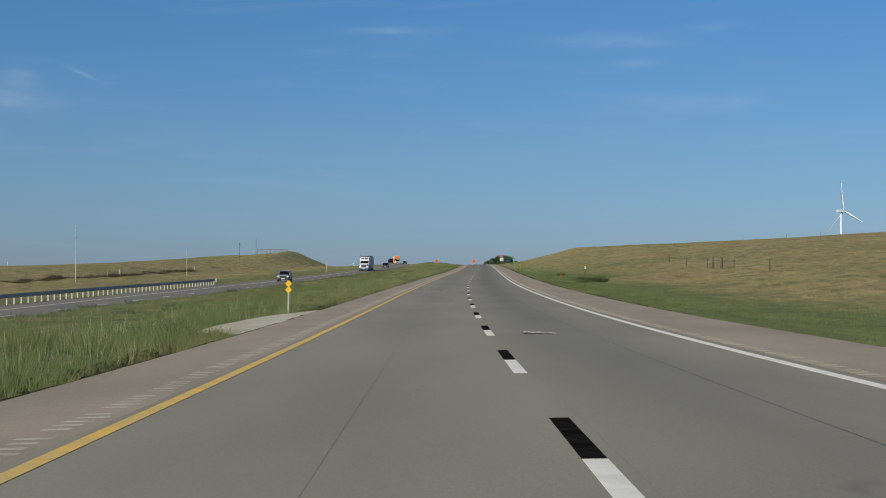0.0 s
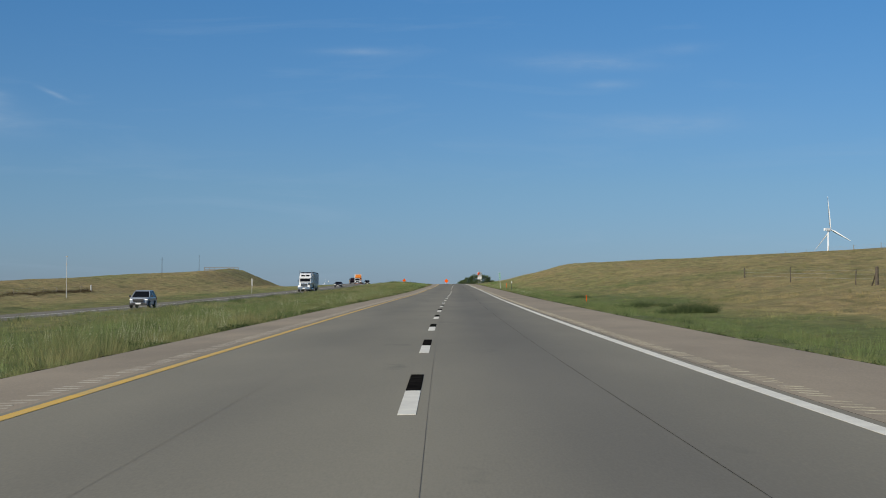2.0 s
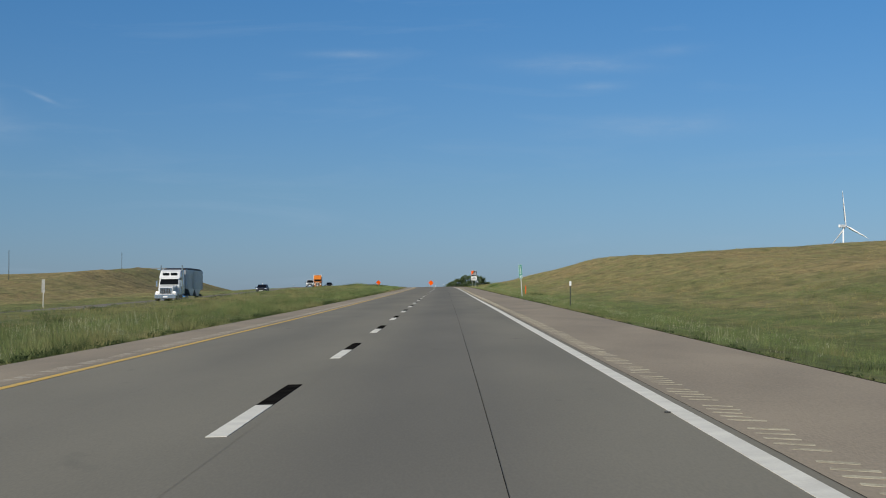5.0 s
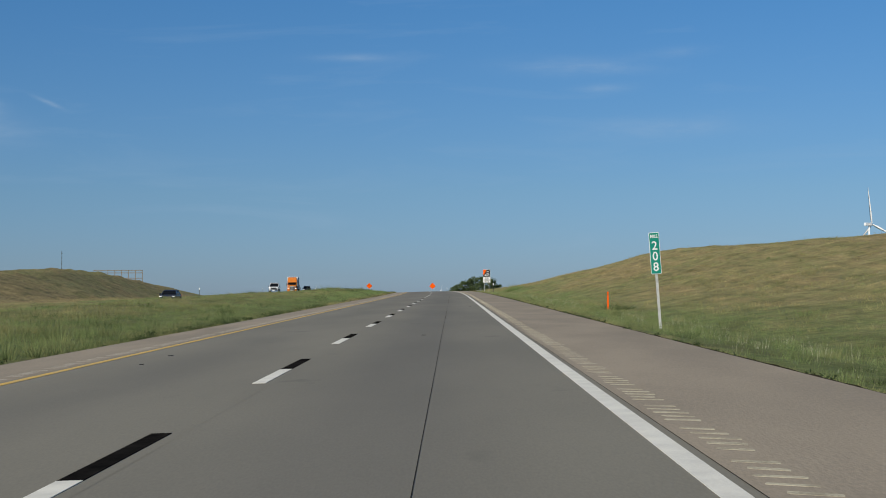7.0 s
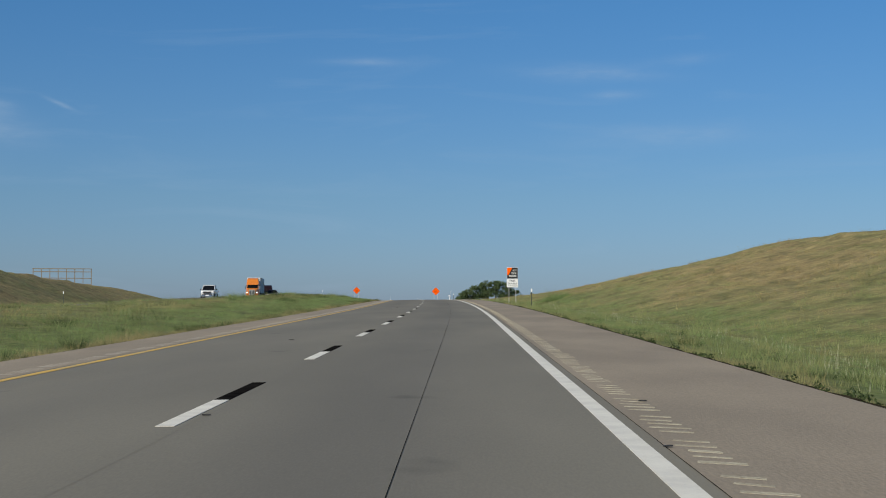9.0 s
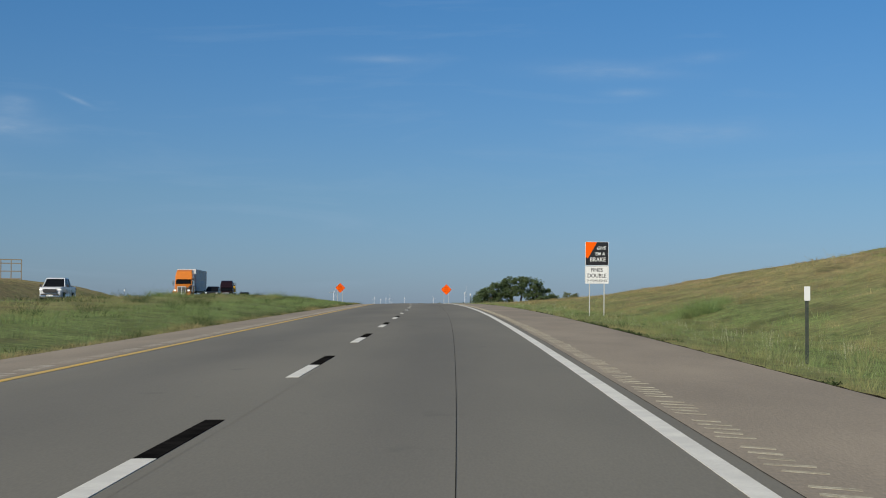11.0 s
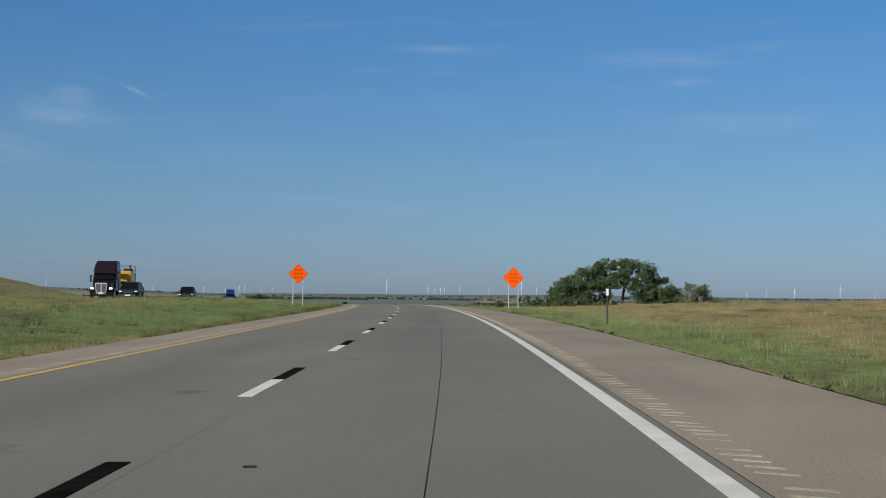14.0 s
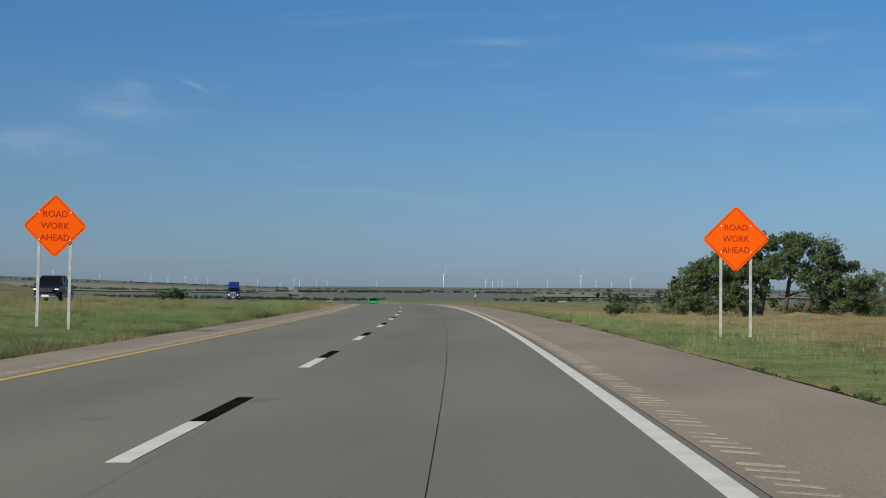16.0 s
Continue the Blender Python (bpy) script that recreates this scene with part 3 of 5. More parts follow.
def text_mesh(body, size, shear=0.0, width=1.0):
    cu = bpy.data.curves.new("letters", "FONT")
    cu.body, cu.size, cu.align_x, cu.align_y, cu.shear = body, size, "CENTER", "CENTER", shear
    cu.extrude, cu.offset = 0.002, size * 0.012
    cu.resolution_u = 3
    ob = bpy.data.objects.new("letters", cu)
    me = bpy.data.meshes.new_from_object(ob)
    bpy.data.objects.remove(ob)
    for v in me.vertices:
        v.co = Vector((v.co.x * width, 0, v.co.y)) + Vector((0, -v.co.z, 0))
    return me


def lettering(name, body, size, at, mat, parent, shear=0.0, width=1.0):
    me = text_mesh(body, size, shear, width)
    me.materials.clear()
    me.materials.append(mat)
    ob = new(name, me)
    ob.parent = parent
    ob.location = at
    return ob


def plate(bm, w, h, z, y=0.0, t=0.006, r=0.05):
    """An upright sheet with rounded corners, its face towards -y."""
    pts = []
    for cx, cz, a0 in ((w / 2 - r, h / 2 - r, 0), (-w / 2 + r, h / 2 - r, 90), (-w / 2 + r, -h / 2 + r, 180), (w / 2 - r, -h / 2 + r, 270)):
        for k in range(5):
            a = radians(a0 + 22.5 * k)
            pts.append((cx + r * math.cos(a), z + cz + r * math.sin(a)))
    prism(bm, pts, y - t / 2, y + t / 2)


def channel_post(bm, x, z0, z1, w=0.07, y=0.02):
    """A U-channel steel post."""
    prof = [(x - w / 2, y), (x - w / 2, y + .035), (x - w / 2 + .012, y + .035), (x - w / 2 + .012, y + .008), (x + w / 2 - .012, y + .008), (x + w / 2 - .012, y + .035), (x + w / 2, y + .035), (x + w / 2, y)]
    a = [bm.verts.new((px, py, z0)) for px, py in prof]
    b = [bm.verts.new((px, py, z1)) for px, py in prof]
    n = len(prof)
    bm.faces.new(a)
    bm.faces.new(b[::-1])
    for i in range(n):
        bm.faces.new((a[i], a[(i + 1) % n], b[(i + 1) % n], b[i]))
    bmesh.ops.recalc_face_normals(bm, faces=bm.faces)


def work_sign(s, d, low, lean, turn, label, side=1.2):
    t = thing("road_work_sign", stand(s, d, turn, 0, lean), label, "road sign", "road work signs")
    e = low + .85
    bm = bmesh.new()
    v = bmesh.ops.create_cube(bm, size=1)["verts"]
    for q in v:
        q.co = Vector((q.co.x * side, q.co.y * .008, q.co.z * side))
    vert = [g for g in bm.edges if abs((g.verts[0].co - g.verts[1].co).normalized().y) > .9]
    bmesh.ops.bevel(bm, geom=vert, offset=.06, segments=4, affect="EDGES")
    bmesh.ops.transform(bm, matrix=pose(0, 0, e, 0, 45, 0), verts=bm.verts)
    panel = part("panel", bm, M["orange"], t, "fluorescent orange diamond panel")
    # border line
    bm = bmesh.new()
    for k in range(4):
        bb = bmesh.new()
        e2 = side / 2 - .055
        box(bb, -e2, e2, -.0075, -.0045, e2, e2 + .016)
        bmesh.ops.transform(bb, matrix=pose(0, 0, e, 0, 45 + 90 * k, 0), verts=bb.verts)
        me = bpy.data.meshes.new("tmp")
        bb.to_mesh(me)
        bb.free()
        bm.from_mesh(me)
        bpy.data.meshes.remove(me)
    part("border", bm, M["sign_red_ink"], panel, "thin dark border")
    for k, word in enumerate(("ROAD", "WORK", "AHEAD")):
        lettering("letters", word, .235, (0, -.0055, e + .31 - .31 * k), M["sign_red_ink"], panel, 0, 1.0)
    for x in (-.41, .41):
        bm = bmesh.new()
        channel_post(bm, x, -.5, e + (.36 if abs(x) else 0), .075)
        part("post", bm, M["postwhite"], t, "pale galvanised channel post")
    for x in (-.41, .41):
        for z in (e - .36, e + .36):
            bm = bmesh.new()
            tube(bm, (x, -.012, z), (x, .0, z), .022, .022, 8)
            part("bolt", bm, M["signwhite"], t)
    return t


M["postwhite"] = material("weathered_galvanised_post", (0.62, 0.62, 0.58), (0.46, 0.46, 0.44), 6, 0.5, metal=0.25)
work_sign(762.9, 10.0, 1.84, 0.0, -2, "orange diamond road work sign on two posts beside the shoulder", 1.32)
work_sign(760.7, -8.38, 1.84, 0.8, 4, "orange diamond road work sign standing in the median grass")

# the double sign
t = thing("work_zone_sign", stand(572.3, 9.87, -2) @ Matrix.Scale(.65, 4), "black and orange safety sign over white fines sign", "road sign")
BASE = 2.58
bm = bmesh.new()
plate(bm, 1.86, 1.90, BASE + 1.43 + .02 + .95, 0, .008, .09)
panel = part("black_panel", bm, M["signwhite"], t, "dark panel with a white rim")
bm = bmesh.new()
plate(bm, 1.80, 1.84, BASE + 2.40, -.007, .004, .07)
part("face", bm, M["ink"], panel, "black face")
bm = bmesh.new()
zc = BASE + 2.40
prism(bm, [(-.90, zc + .92), (-.90, zc - .25), (-.72, zc - .40), (.02, zc + .92)], -.0125, -.0095)
part("orange_corner", bm, M["orange"], panel, "orange flag shape in the corner")
for k, (word, sz, x) in enumerate((("GIVE", .37, .33), ("\u2019EM A", .37, .20), ("BRAKE", .46, .06))):
    lettering("letters", word, sz, (x, -.0135, zc + .43 - .46 * k), M["signwhite"], panel, 0.25 if k < 2 else .1, .92)
bm = bmesh.new()
plate(bm, 1.90, 1.42, BASE + .71, 0, .008, .09)
low = part("white_panel", bm, M["signwhite"], t, "white panel with black words")
bm = bmesh.new()
for x0, x1, z0, z1 in ((-.88, .88, BASE + .05, BASE + .062), (-.88, .88, BASE + 1.358, BASE + 1.37), (-.892, -.88, BASE + .05, BASE + 1.37), (.88, .892, BASE + .05, BASE + 1.37)):
    box(bm, x0, x1, -.0065, -.0045, z0, z1)
part("border", bm, M["ink"], low)
lettering("letters", "FINES", .44, (0, -.0055, BASE + 1.08), M["ink"], low, 0, .9)
lettering("letters", "DOUBLE", .44, (0, -.0055, BASE + .62), M["ink"], low, 0, .9)
lettering("letters", "IN WORK ZONES", .225, (0, -.0055, BASE + .23), M["ink"], low, 0, .9)
for x in (-.58, .58):
    bm = bmesh.new()
    channel_post(bm, x, -.6, BASE + 3.2, .08)
    part("post", bm, M["postwhite"], t, "pale galvanised channel post")

# mile marker
t = thing("mile_marker", stand(354.5, 8.35, 0, 0, -3.6), "narrow green mile marker on a leaning steel post", "road sign")
bm = bmesh.new()
plate(bm, .305, 1.22, 2.22, 0, .006, .04)
panel = part("panel", bm, M["signwhite"], t, "white-rimmed panel")
bm = bmesh.new()
plate(bm, .275, 1.19, 2.22, -.005, .004, .03)
part("face", bm, M["signgreen"], panel, "green face")
lettering("letters", "MILE", .14, (0, -.0085, 2.71), M["signwhite"], panel, 0, .8)
for k, ch in enumerate("208"):
    lettering("numeral", ch, .36, (0, -.0085, 2.43 - .31 * k), M["signwhite"], panel, 0, .95)
bm = bmesh.new()
channel_post(bm, 0, -.5, 1.85, .075)
part("post", bm, M["postwhite"], t, "galvanised channel post")

# back of a marker across the road, seen from behind
t = thing("mile_marker", stand(366, -36.2, 0, 0, 1), "grey back of a mile marker beside the opposite road", "road sign")
bm = bmesh.new()
plate(bm, .32, 1.25, 2.0, 0, .006, .04)
part("panel", bm, M["steel"], t)
bm = bmesh.new()
channel_post(bm, 0, -.5, 1.6, .075)
part("post", bm, M["postwhite"], t)

# two stacked yellow diamonds
t = thing("median_marker", stand(46.8, -6.56, 0, 0, 1), "two stacked yellow diamond markers on one post", "road marker")
for z in (1.08, .86):
    bm = bmesh.new()
    r = .125
    prism(bm, [(0, z + r), (-r, z), (0, z - r), (r, z)], -.006, .0)
    part("diamond", bm, M["signyellow"], t)
bm = bmesh.new()
channel_post(bm, 0, -.5, 1.2, .05, .004)
part("post", bm, M["postwhite"], t)

# delineators
M["postdark"] = material("dark_green_post_paint", (0.035, 0.05, 0.035), (0.06, 0.065, 0.05), 8, 0.6)
def delineator(s, d, wide, label, lift=0.0, high=.26):
    t = thing("delineator_post", stand(s, d, 0, lift, random.uniform(-1, 1)), label, "road marker", "delineators")
    bm = bmesh.new()
    channel_post(bm, 0, -.4 - lift / U, 1.30, .06)
    part("post", bm, M["postdark"], t, "dark green steel post")
    bm = bmesh.new()
    plate(bm, wide, high, 1.40 - high / 2, .008, .006, .02)
    part("reflector", bm, M["signwhite"], t, "white reflector plate")
delineator(110.6, 8.82, .09, "dark post with a small white reflector beside the shoulder", .25, .20)
for s in (302, 519, 687, 880):
    delineator(s, 8.35, .11, "dark post with a white reflector beside the shoulder")
for s in (560, 700):
    delineator(s, -36.5, .11, "dark post with a white reflector beyond the opposite road")

# orange utility stakes
for s, d, up in ((232, 13.0, -.25), (393, 10.6, .22)):
    t = thing("marker_stake", stand(s, d, 0, up, random.uniform(-3, 3)), "orange plastic utility stake in the ditch grass", "marker", "stakes")
    bm = bmesh.new()
    box(bm, -.04, .04, -.012, .012, -.7, .86, .01)
    part("stake", bm, M["orange"], t)
    bm = bmesh.new()
    box(bm, -.045, .045, -.014, .014, .70, .72)
    part("band", bm, M["ink"], t)

# shred of tyre tread on the carriageway
M["rubber"] = material("black_rubber", (0.02, 0.02, 0.02), (0.045, 0.045, 0.045), 12, 0.75, bump=0.4)
# lighter band on the tread's top edge paints the sun's shine
M["sunlit_top"] = material("pale_sunlit_tread_top", (0.50, 0.48, 0.44), (0.22, 0.21, 0.20), 25, 0.9, bump=0.4, fleck=.5)
t = thing("tyre_scrap", stand(22.9, 1.05, 4), "torn black strip of tyre tread with a painted sunlit top", "debris")
tread, sunlit_top = bmesh.new(), bmesh.new()
rows, tops = [], []
for i in range(19):
    u = i / 18
    x, rag = -.37 + .66 * u, .006 * math.sin(17 * u) + .004 * math.sin(41 * u)
    h = .010 + .036 * (1 - u) ** .7 * min(1, .55 + 4 * u) + rag
    w = .012 + .075 * (1 - u) ** 1.3
    rows.append([tread.verts.new(q) for q in ((x, -.02, .004), (x, -.004, h * .75), (x, .006, h), (x, w, h * .9), (x, w + .012, .004))])
    tops.append([sunlit_top.verts.new(q) for q in ((x, -.005, h * .80), (x, .004, h + .007), (x, w * .9, h + .009 + rag))])
for a, b in zip(rows, rows[1:]):
    for k in range(4):
        tread.faces.new((a[k], b[k], b[k + 1], a[k + 1]))
for a, b in zip(tops, tops[1:]):
    for k in range(2):
        sunlit_top.faces.new((a[k], b[k], b[k + 1], a[k + 1]))
part("tread", tread, M["rubber"], t)
part("sunlit_top", sunlit_top, M["sunlit_top"], t, "torn top edge, painted pale for sun shine")

# small dark scraps and stains lying on the carriageway
for k in range(22):
    s, d = random.uniform(5, 700), random.uniform(-3.4, 4.6)
    bm = bmesh.new()
    box(bm, -.045, .045, -.02, .02, .003, .014, .004)
    bmesh.ops.transform(bm, matrix=Matrix.Diagonal((random.uniform(.4, 1.2), random.uniform(.5, 1.3), 1, 1)), verts=bm.verts)
    t = thing("rubber_scrap", stand(s, d, random.uniform(-60, 60)), "small dark scrap of rubber on the pavement", "debris", "scraps")
    part("scrap", bm, M["rubber"], t)

# guardrail beyond the opposite carriageway
t = thing("guardrail", Matrix.Identity(4), "galvanised steel guardrail beside the opposite road", "guardrail")
gd = -34.5
v, f = [], []
prof = [(.0, .40), (.05, .46), (.05, .50), (.0, .56), (.05, .62), (.05, .66), (.0, .72)]
ss = np.arange(-70, 201, 3.8)
for i, s in enumerate(ss):
    for dx, z in prof:
        x, y = plan(s * U, (gd + dx) * U)
        v.append((float(x), float(y), other_deck(s * U, gd) + (z + .06) * U))
    if i:
        a = len(prof) * i
        for k in range(len(prof) - 1):
            f.append((a - len(prof) + k, a - len(prof) + k + 1, a + k + 1, a + k))
mesh_object("rail", v, f, M["steel"], t)
M["postwood"] = material("weathered_timber", (0.30, 0.26, 0.20), (0.20, 0.17, 0.13), 6, 0.9, bump=0.4)
for s in np.arange(-70, 201, 1.9):
    bm = bmesh.new()
    box(bm, -.055, .055, -.05, .05, -.5, .74, .01)
    m = stand(s, gd - .12, side=1)
    bmesh.ops.transform(bm, matrix=m, verts=bm.verts)
    part("guard_post", bm, M["postwhite"], t)
bm = bmesh.new()
box(bm, -.25, .12, -.04, .35, .32, .82, .05)
bmesh.ops.transform(bm, matrix=stand(201, gd, side=1), verts=bm.verts)
part("end_terminal", bm, M["steel"], t, "flared end terminal")


# fences on both slopes
M["postbrown"] = material("dark_old_fence_wood", (0.12, 0.10, 0.075), (0.075, 0.06, 0.045), 6, 0.95, bump=0.4)
def fence(points, label, corners=(), wood="postwood"):
    t = thing("wire_fence", Matrix.Identity(4), label, "fence")
    tops = []
    for k, (s, d) in enumerate(points):
        bm = bmesh.new()
        r = random.uniform(.05, .09)
        tube(bm, (0, 0, -.4), (random.uniform(-.05, .05), 0, random.uniform(1.15, 1.45)), r, r * .85, 7)
        bmesh.ops.transform(bm, matrix=stand(s, d), verts=bm.verts)
        part("post", bm, M[wood], t)
        tops.append(stand(s, d).translation)
    for s, d in corners:
        bm = bmesh.new()
        tube(bm, (0, 0, -.5), (0, 0, 1.3), .14, .12, 9)
        tube(bm, (0, 0, 1.3), (0, 0, 1.36), .12, .05, 9)
        tube(bm, (0, .1, 1.0), (0, 1.6, -.2), .05, .05, 7)
        bmesh.ops.transform(bm, matrix=stand(s, d), verts=bm.verts)
        part("corner_post", bm, M["postwhite" if wood == "postwood" else wood], t, "stout corner post with a brace")
    for z in (.45, .8, 1.1):
        bm = bmesh.new()
        last = None
        for a in tops:
            ring = [bm.verts.new(a + Vector((.008 * math.cos(q), 0, z * U + .008 * math.sin(q)))) for q in (.8, 2.36, 3.93, 5.5)]
            if last:
                for q in range(4):
                    bm.faces.new((last[q], last[(q + 1) % 4], ring[(q + 1) % 4], ring[q]))
            last = ring
        part("wire", bm, M["steel"], t)


fence([(s, 27 + .02 * s) for s in range(150, 262, 26)], "weathered post and wire fence along the dry slope", ((187, 30.8), (195.3, 30.9)), "postbrown")
fence([(s, 95) for s in range(120, 560, 24)], "post and wire fence along the hill crest")
fence([(s, -77.6) for s in range(210, 430, 10)], "post and wire fence below the far bank", ((331, -77.6), (419, -77.6)))

# tall poles
def pole(s, d, h, r, label, name="utility_pole"):
    t = thing(name, stand(s, d, 0, 0, random.uniform(-.6, .6)), label, "pole")
    bm = bmesh.new()
    tube(bm, (0, 0, -.5), (0, 0, h), r * .75, r * .45, 8)
    part("mast", bm, M["postwhite" if name == "utility_pole" else "postdark"], t)
    if name == "radio_mast":
        bm = bmesh.new()
        tube(bm, (-.3, 0, h * .9), (.3, 0, h * .9), .025, .025, 6)
        tube(bm, (0, -.2, h * .8), (0, .2, h * .8), .025, .025, 6)
        part("antenna_arm", bm, M["postdark"], t)
        return
    bm = bmesh.new()
    box(bm, -.16, .16, -.1, .1, h - .25, h, .03)
    part("sensor", bm, M["steel"], t)
    bm = bmesh.new()
    box(bm, -.12, .12, -.16, -.06, h * .78, h * .78 + .35, .02)
    part("cabinet", bm, M["steel"], t)
pole(262, -69.4, 9.9, .11, "slim grey pole with small boxes near its top")
pole(364.7, -69.4, 7.6, .09, "pale wooden pole at the foot of the bank")
pole(510.6, -78.8, 5.6, .10, "thin radio mast on the far hill", "radio_mast")
pole(771.8, -96.5, 8.9, .13, "thin radio mast on the far hill", "radio_mast")

# bare billboard frame behind the far bank
t = thing("billboard_frame", stand(880, -89.5, 6, -3.7), "bare weathered billboard frame of posts and beams", "billboard")
for k in range(8):
    x = -8.4 + 2.4 * k
    bm = bmesh.new()
    box(bm, x - .12, x + .12, -.14, .14, -3, 9.3, .02)
    part("post", bm, M["postwood"], t)
    bm = bmesh.new()
    tube(bm, (x, .1, 6.2), (x, 2.6, 0.0), .09, .09, 6)
    part("brace", bm, M["postwood"], t)
for z in (9.2, 8.3, 6.4, 4.6):
    bm = bmesh.new()
    box(bm, -8.6, 8.5, -.2, -.06, z - .12, z + .12)
    part("beam", bm, M["postwood"], t)


# ---- trees and shrubs ----
def leaf_material(name, a, b):
    m = bpy.data.materials.new(name)
    m.use_nodes = True
    n, l = m.node_tree.nodes, m.node_tree.links
    n.remove(n["Principled BSDF"])
    geo = n.new("ShaderNodeNewGeometry")
    ramp = n.new("ShaderNodeValToRGB")
    ramp.color_ramp.elements[0].color, ramp.color_ramp.elements[1].color = (*a, 1), (*b, 1)
    l.new(geo.outputs["Random Per Island"], ramp.inputs[0])
    d, tr, mx = n.new("ShaderNodeBsdfDiffuse"), n.new("ShaderNodeBsdfTranslucent"), n.new("ShaderNodeMixShader")
    mx.inputs[0].default_value = 0.38
    for q in (d, tr):
        l.new(ramp.outputs[0], q.inputs["Color"])
    l.new(d.outputs[0], mx.inputs[1])
    l.new(tr.outputs[0], mx.inputs[2])
    l.new(mx.outputs[0], n["Material Output"].inputs["Surface"])
    return m


M["leaf"] = leaf_material("green_leaves", (0.08, 0.122, 0.058), (0.205, 0.265, 0.132))
M["grey_green"] = leaf_material("grey_green_leaves", (0.15, 0.18, 0.095), (0.27, 0.30, 0.175))
M["bark"] = material("grey_bark", (0.12, 0.095, 0.07), (0.07, 0.055, 0.042), 4, 0.95, bump=0.8, fine=18)


def leaves(centres, count, spread, size, rng):
    """Many small leaf faces round the given centres."""
    c = np.repeat(np.array(centres, float)[:, :3], count, axis=0)
    r = np.repeat(np.array(centres, float)[:, 3], count)
    n = len(c)
    dirs = rng.normal(size=(n, 3))
    dirs /= np.linalg.norm(dirs, axis=1)[:, None]
    p = c + dirs * (r * rng.uniform(.35, 1.0, n) ** .6)[:, None] * np.array(spread)
    u = rng.normal(size=(n, 3))
    u /= np.linalg.norm(u, axis=1)[:, None]
    w = np.cross(u, rng.normal(size=(n, 3)))
    w /= np.linalg.norm(w, axis=1)[:, None]
    sz = size * rng.uniform(.6, 1.3, n)[:, None]
    v = np.stack([p - u * sz, p + w * sz * .55, p + u * sz, p - w * sz * .55], 1).reshape(-1, 3)
    f = np.arange(4 * n).reshape(-1, 4)
    return v.tolist(), f.tolist()


def tree(s, d, blobs, trunks, label, leaf=.12, per=42, seed=1, mat="leaf", lift=0.0):
    rng = np.random.default_rng(seed)
    t = thing("tree", stand(s, d, 0, lift), label, "tree")
    for (x0, y0), (x1, y1, z1), r in trunks:
        bm = bmesh.new()
        last = Vector((x0, y0, -.4))
        for k in range(1, 6):
            u = k / 5
            nxt = Vector((x0 + (x1 - x0) * u ** 1.4, y0 + (y1 - y0) * u ** 1.4, -.4 + (z1 + .4) * u)) + Vector(rng.normal(0, .12, 3))
            tube(bm, last, nxt, r * (1.05 - .75 * (k - 1) / 5), r * (1.05 - .75 * k / 5), 8)
            last = nxt
        part("trunk", bm, M["bark"], t, "grey leaning trunk", True)
    tips = []
    for b in blobs:
        tr = min(trunks, key=lambda q: abs(q[1][0] - b[0]))
        if rng.uniform() < .35:
            p0 = Vector((tr[0][0] + (tr[1][0] - tr[0][0]) * .5, tr[1][1] * .5, tr[1][2] * rng.uniform(.35, .75)))
            p1 = Vector(b[:3])
            mid = (p0 + p1) / 2 + Vector((0, 0, .3)) + Vector(rng.normal(0, .25, 3))
            bm = bmesh.new()
            tube(bm, p0, mid, .11, .07, 6)
            tube(bm, mid, p1, .07, .02, 5)
            part("limb", bm, M["bark"], t, "", True)
        for k in range(12):
            q = rng.normal(size=3)
            q /= np.linalg.norm(q)
            c = np.array(b[:3]) + q * b[3] * np.array((1, 1, .75)) * rng.uniform(.2, 1.0)
            tips.append((*c, b[3] * rng.uniform(.25, .5)))
    v, f = leaves(tips, per, (1, 1, .8), leaf, rng)
    mesh_object("crown", v, f, M[mat], t)["label"] = "uneven leafy crown with gaps"
    return t


def crown(rng_seed, w, h, rows, hole=None):
    """Clump centres over a dome w wide and h high."""
    rng = np.random.default_rng(rng_seed)
    out = []
    for k in range(rows):
        x = rng.uniform(-w / 2, w / 2)
        top = h * (1 - (abs(x) / (w / 2)) ** 2.4 * .55)
        z = rng.uniform(.17, .93) * top
        if hole and ((x - hole[0]) / hole[2]) ** 2 + ((z - hole[1]) / hole[3]) ** 2 < 1:
            continue
        r = rng.uniform(.75, 1.35)
        out.append((x, rng.uniform(-2.2, 2.2), min(z, top - r * .6), r))
    return out


tree(880, 39.4, crown(5, 20.5, 9.4, 190, (1.0, 3.4, 1.25, 1.7)) + [(-10.6, 0, 2.4, 1.0), (-9.8, 0, 1.6, .9), (10.0, 0, 4.2, 1.2), (1.5, 0, 8.1, 1.3), (3.0, 0, 7.9, 1.2), (9.6, .5, 2.4, 1.2)],
     [((-3, 0), (-6.5, 0, 6), .38), ((-1.5, .5), (-.6, .6, 7), .42), ((2.9, 0), (6.2, 0, 6.4), .40), ((.8, -.4), (2.1, -.5, 7), .30)],
     "broad dark-green cottonwood group with leaning trunks", seed=3)
tree(894, 56.8, crown(8, 7.8, 6.3, 40), [((0, 0), (-.8, 0, 3.6), .2), ((.4, 0), (1.4, 0, 3.4), .18)], "small ragged grey-green tree beside the larger trees", seed=4, per=34, mat="grey_green")


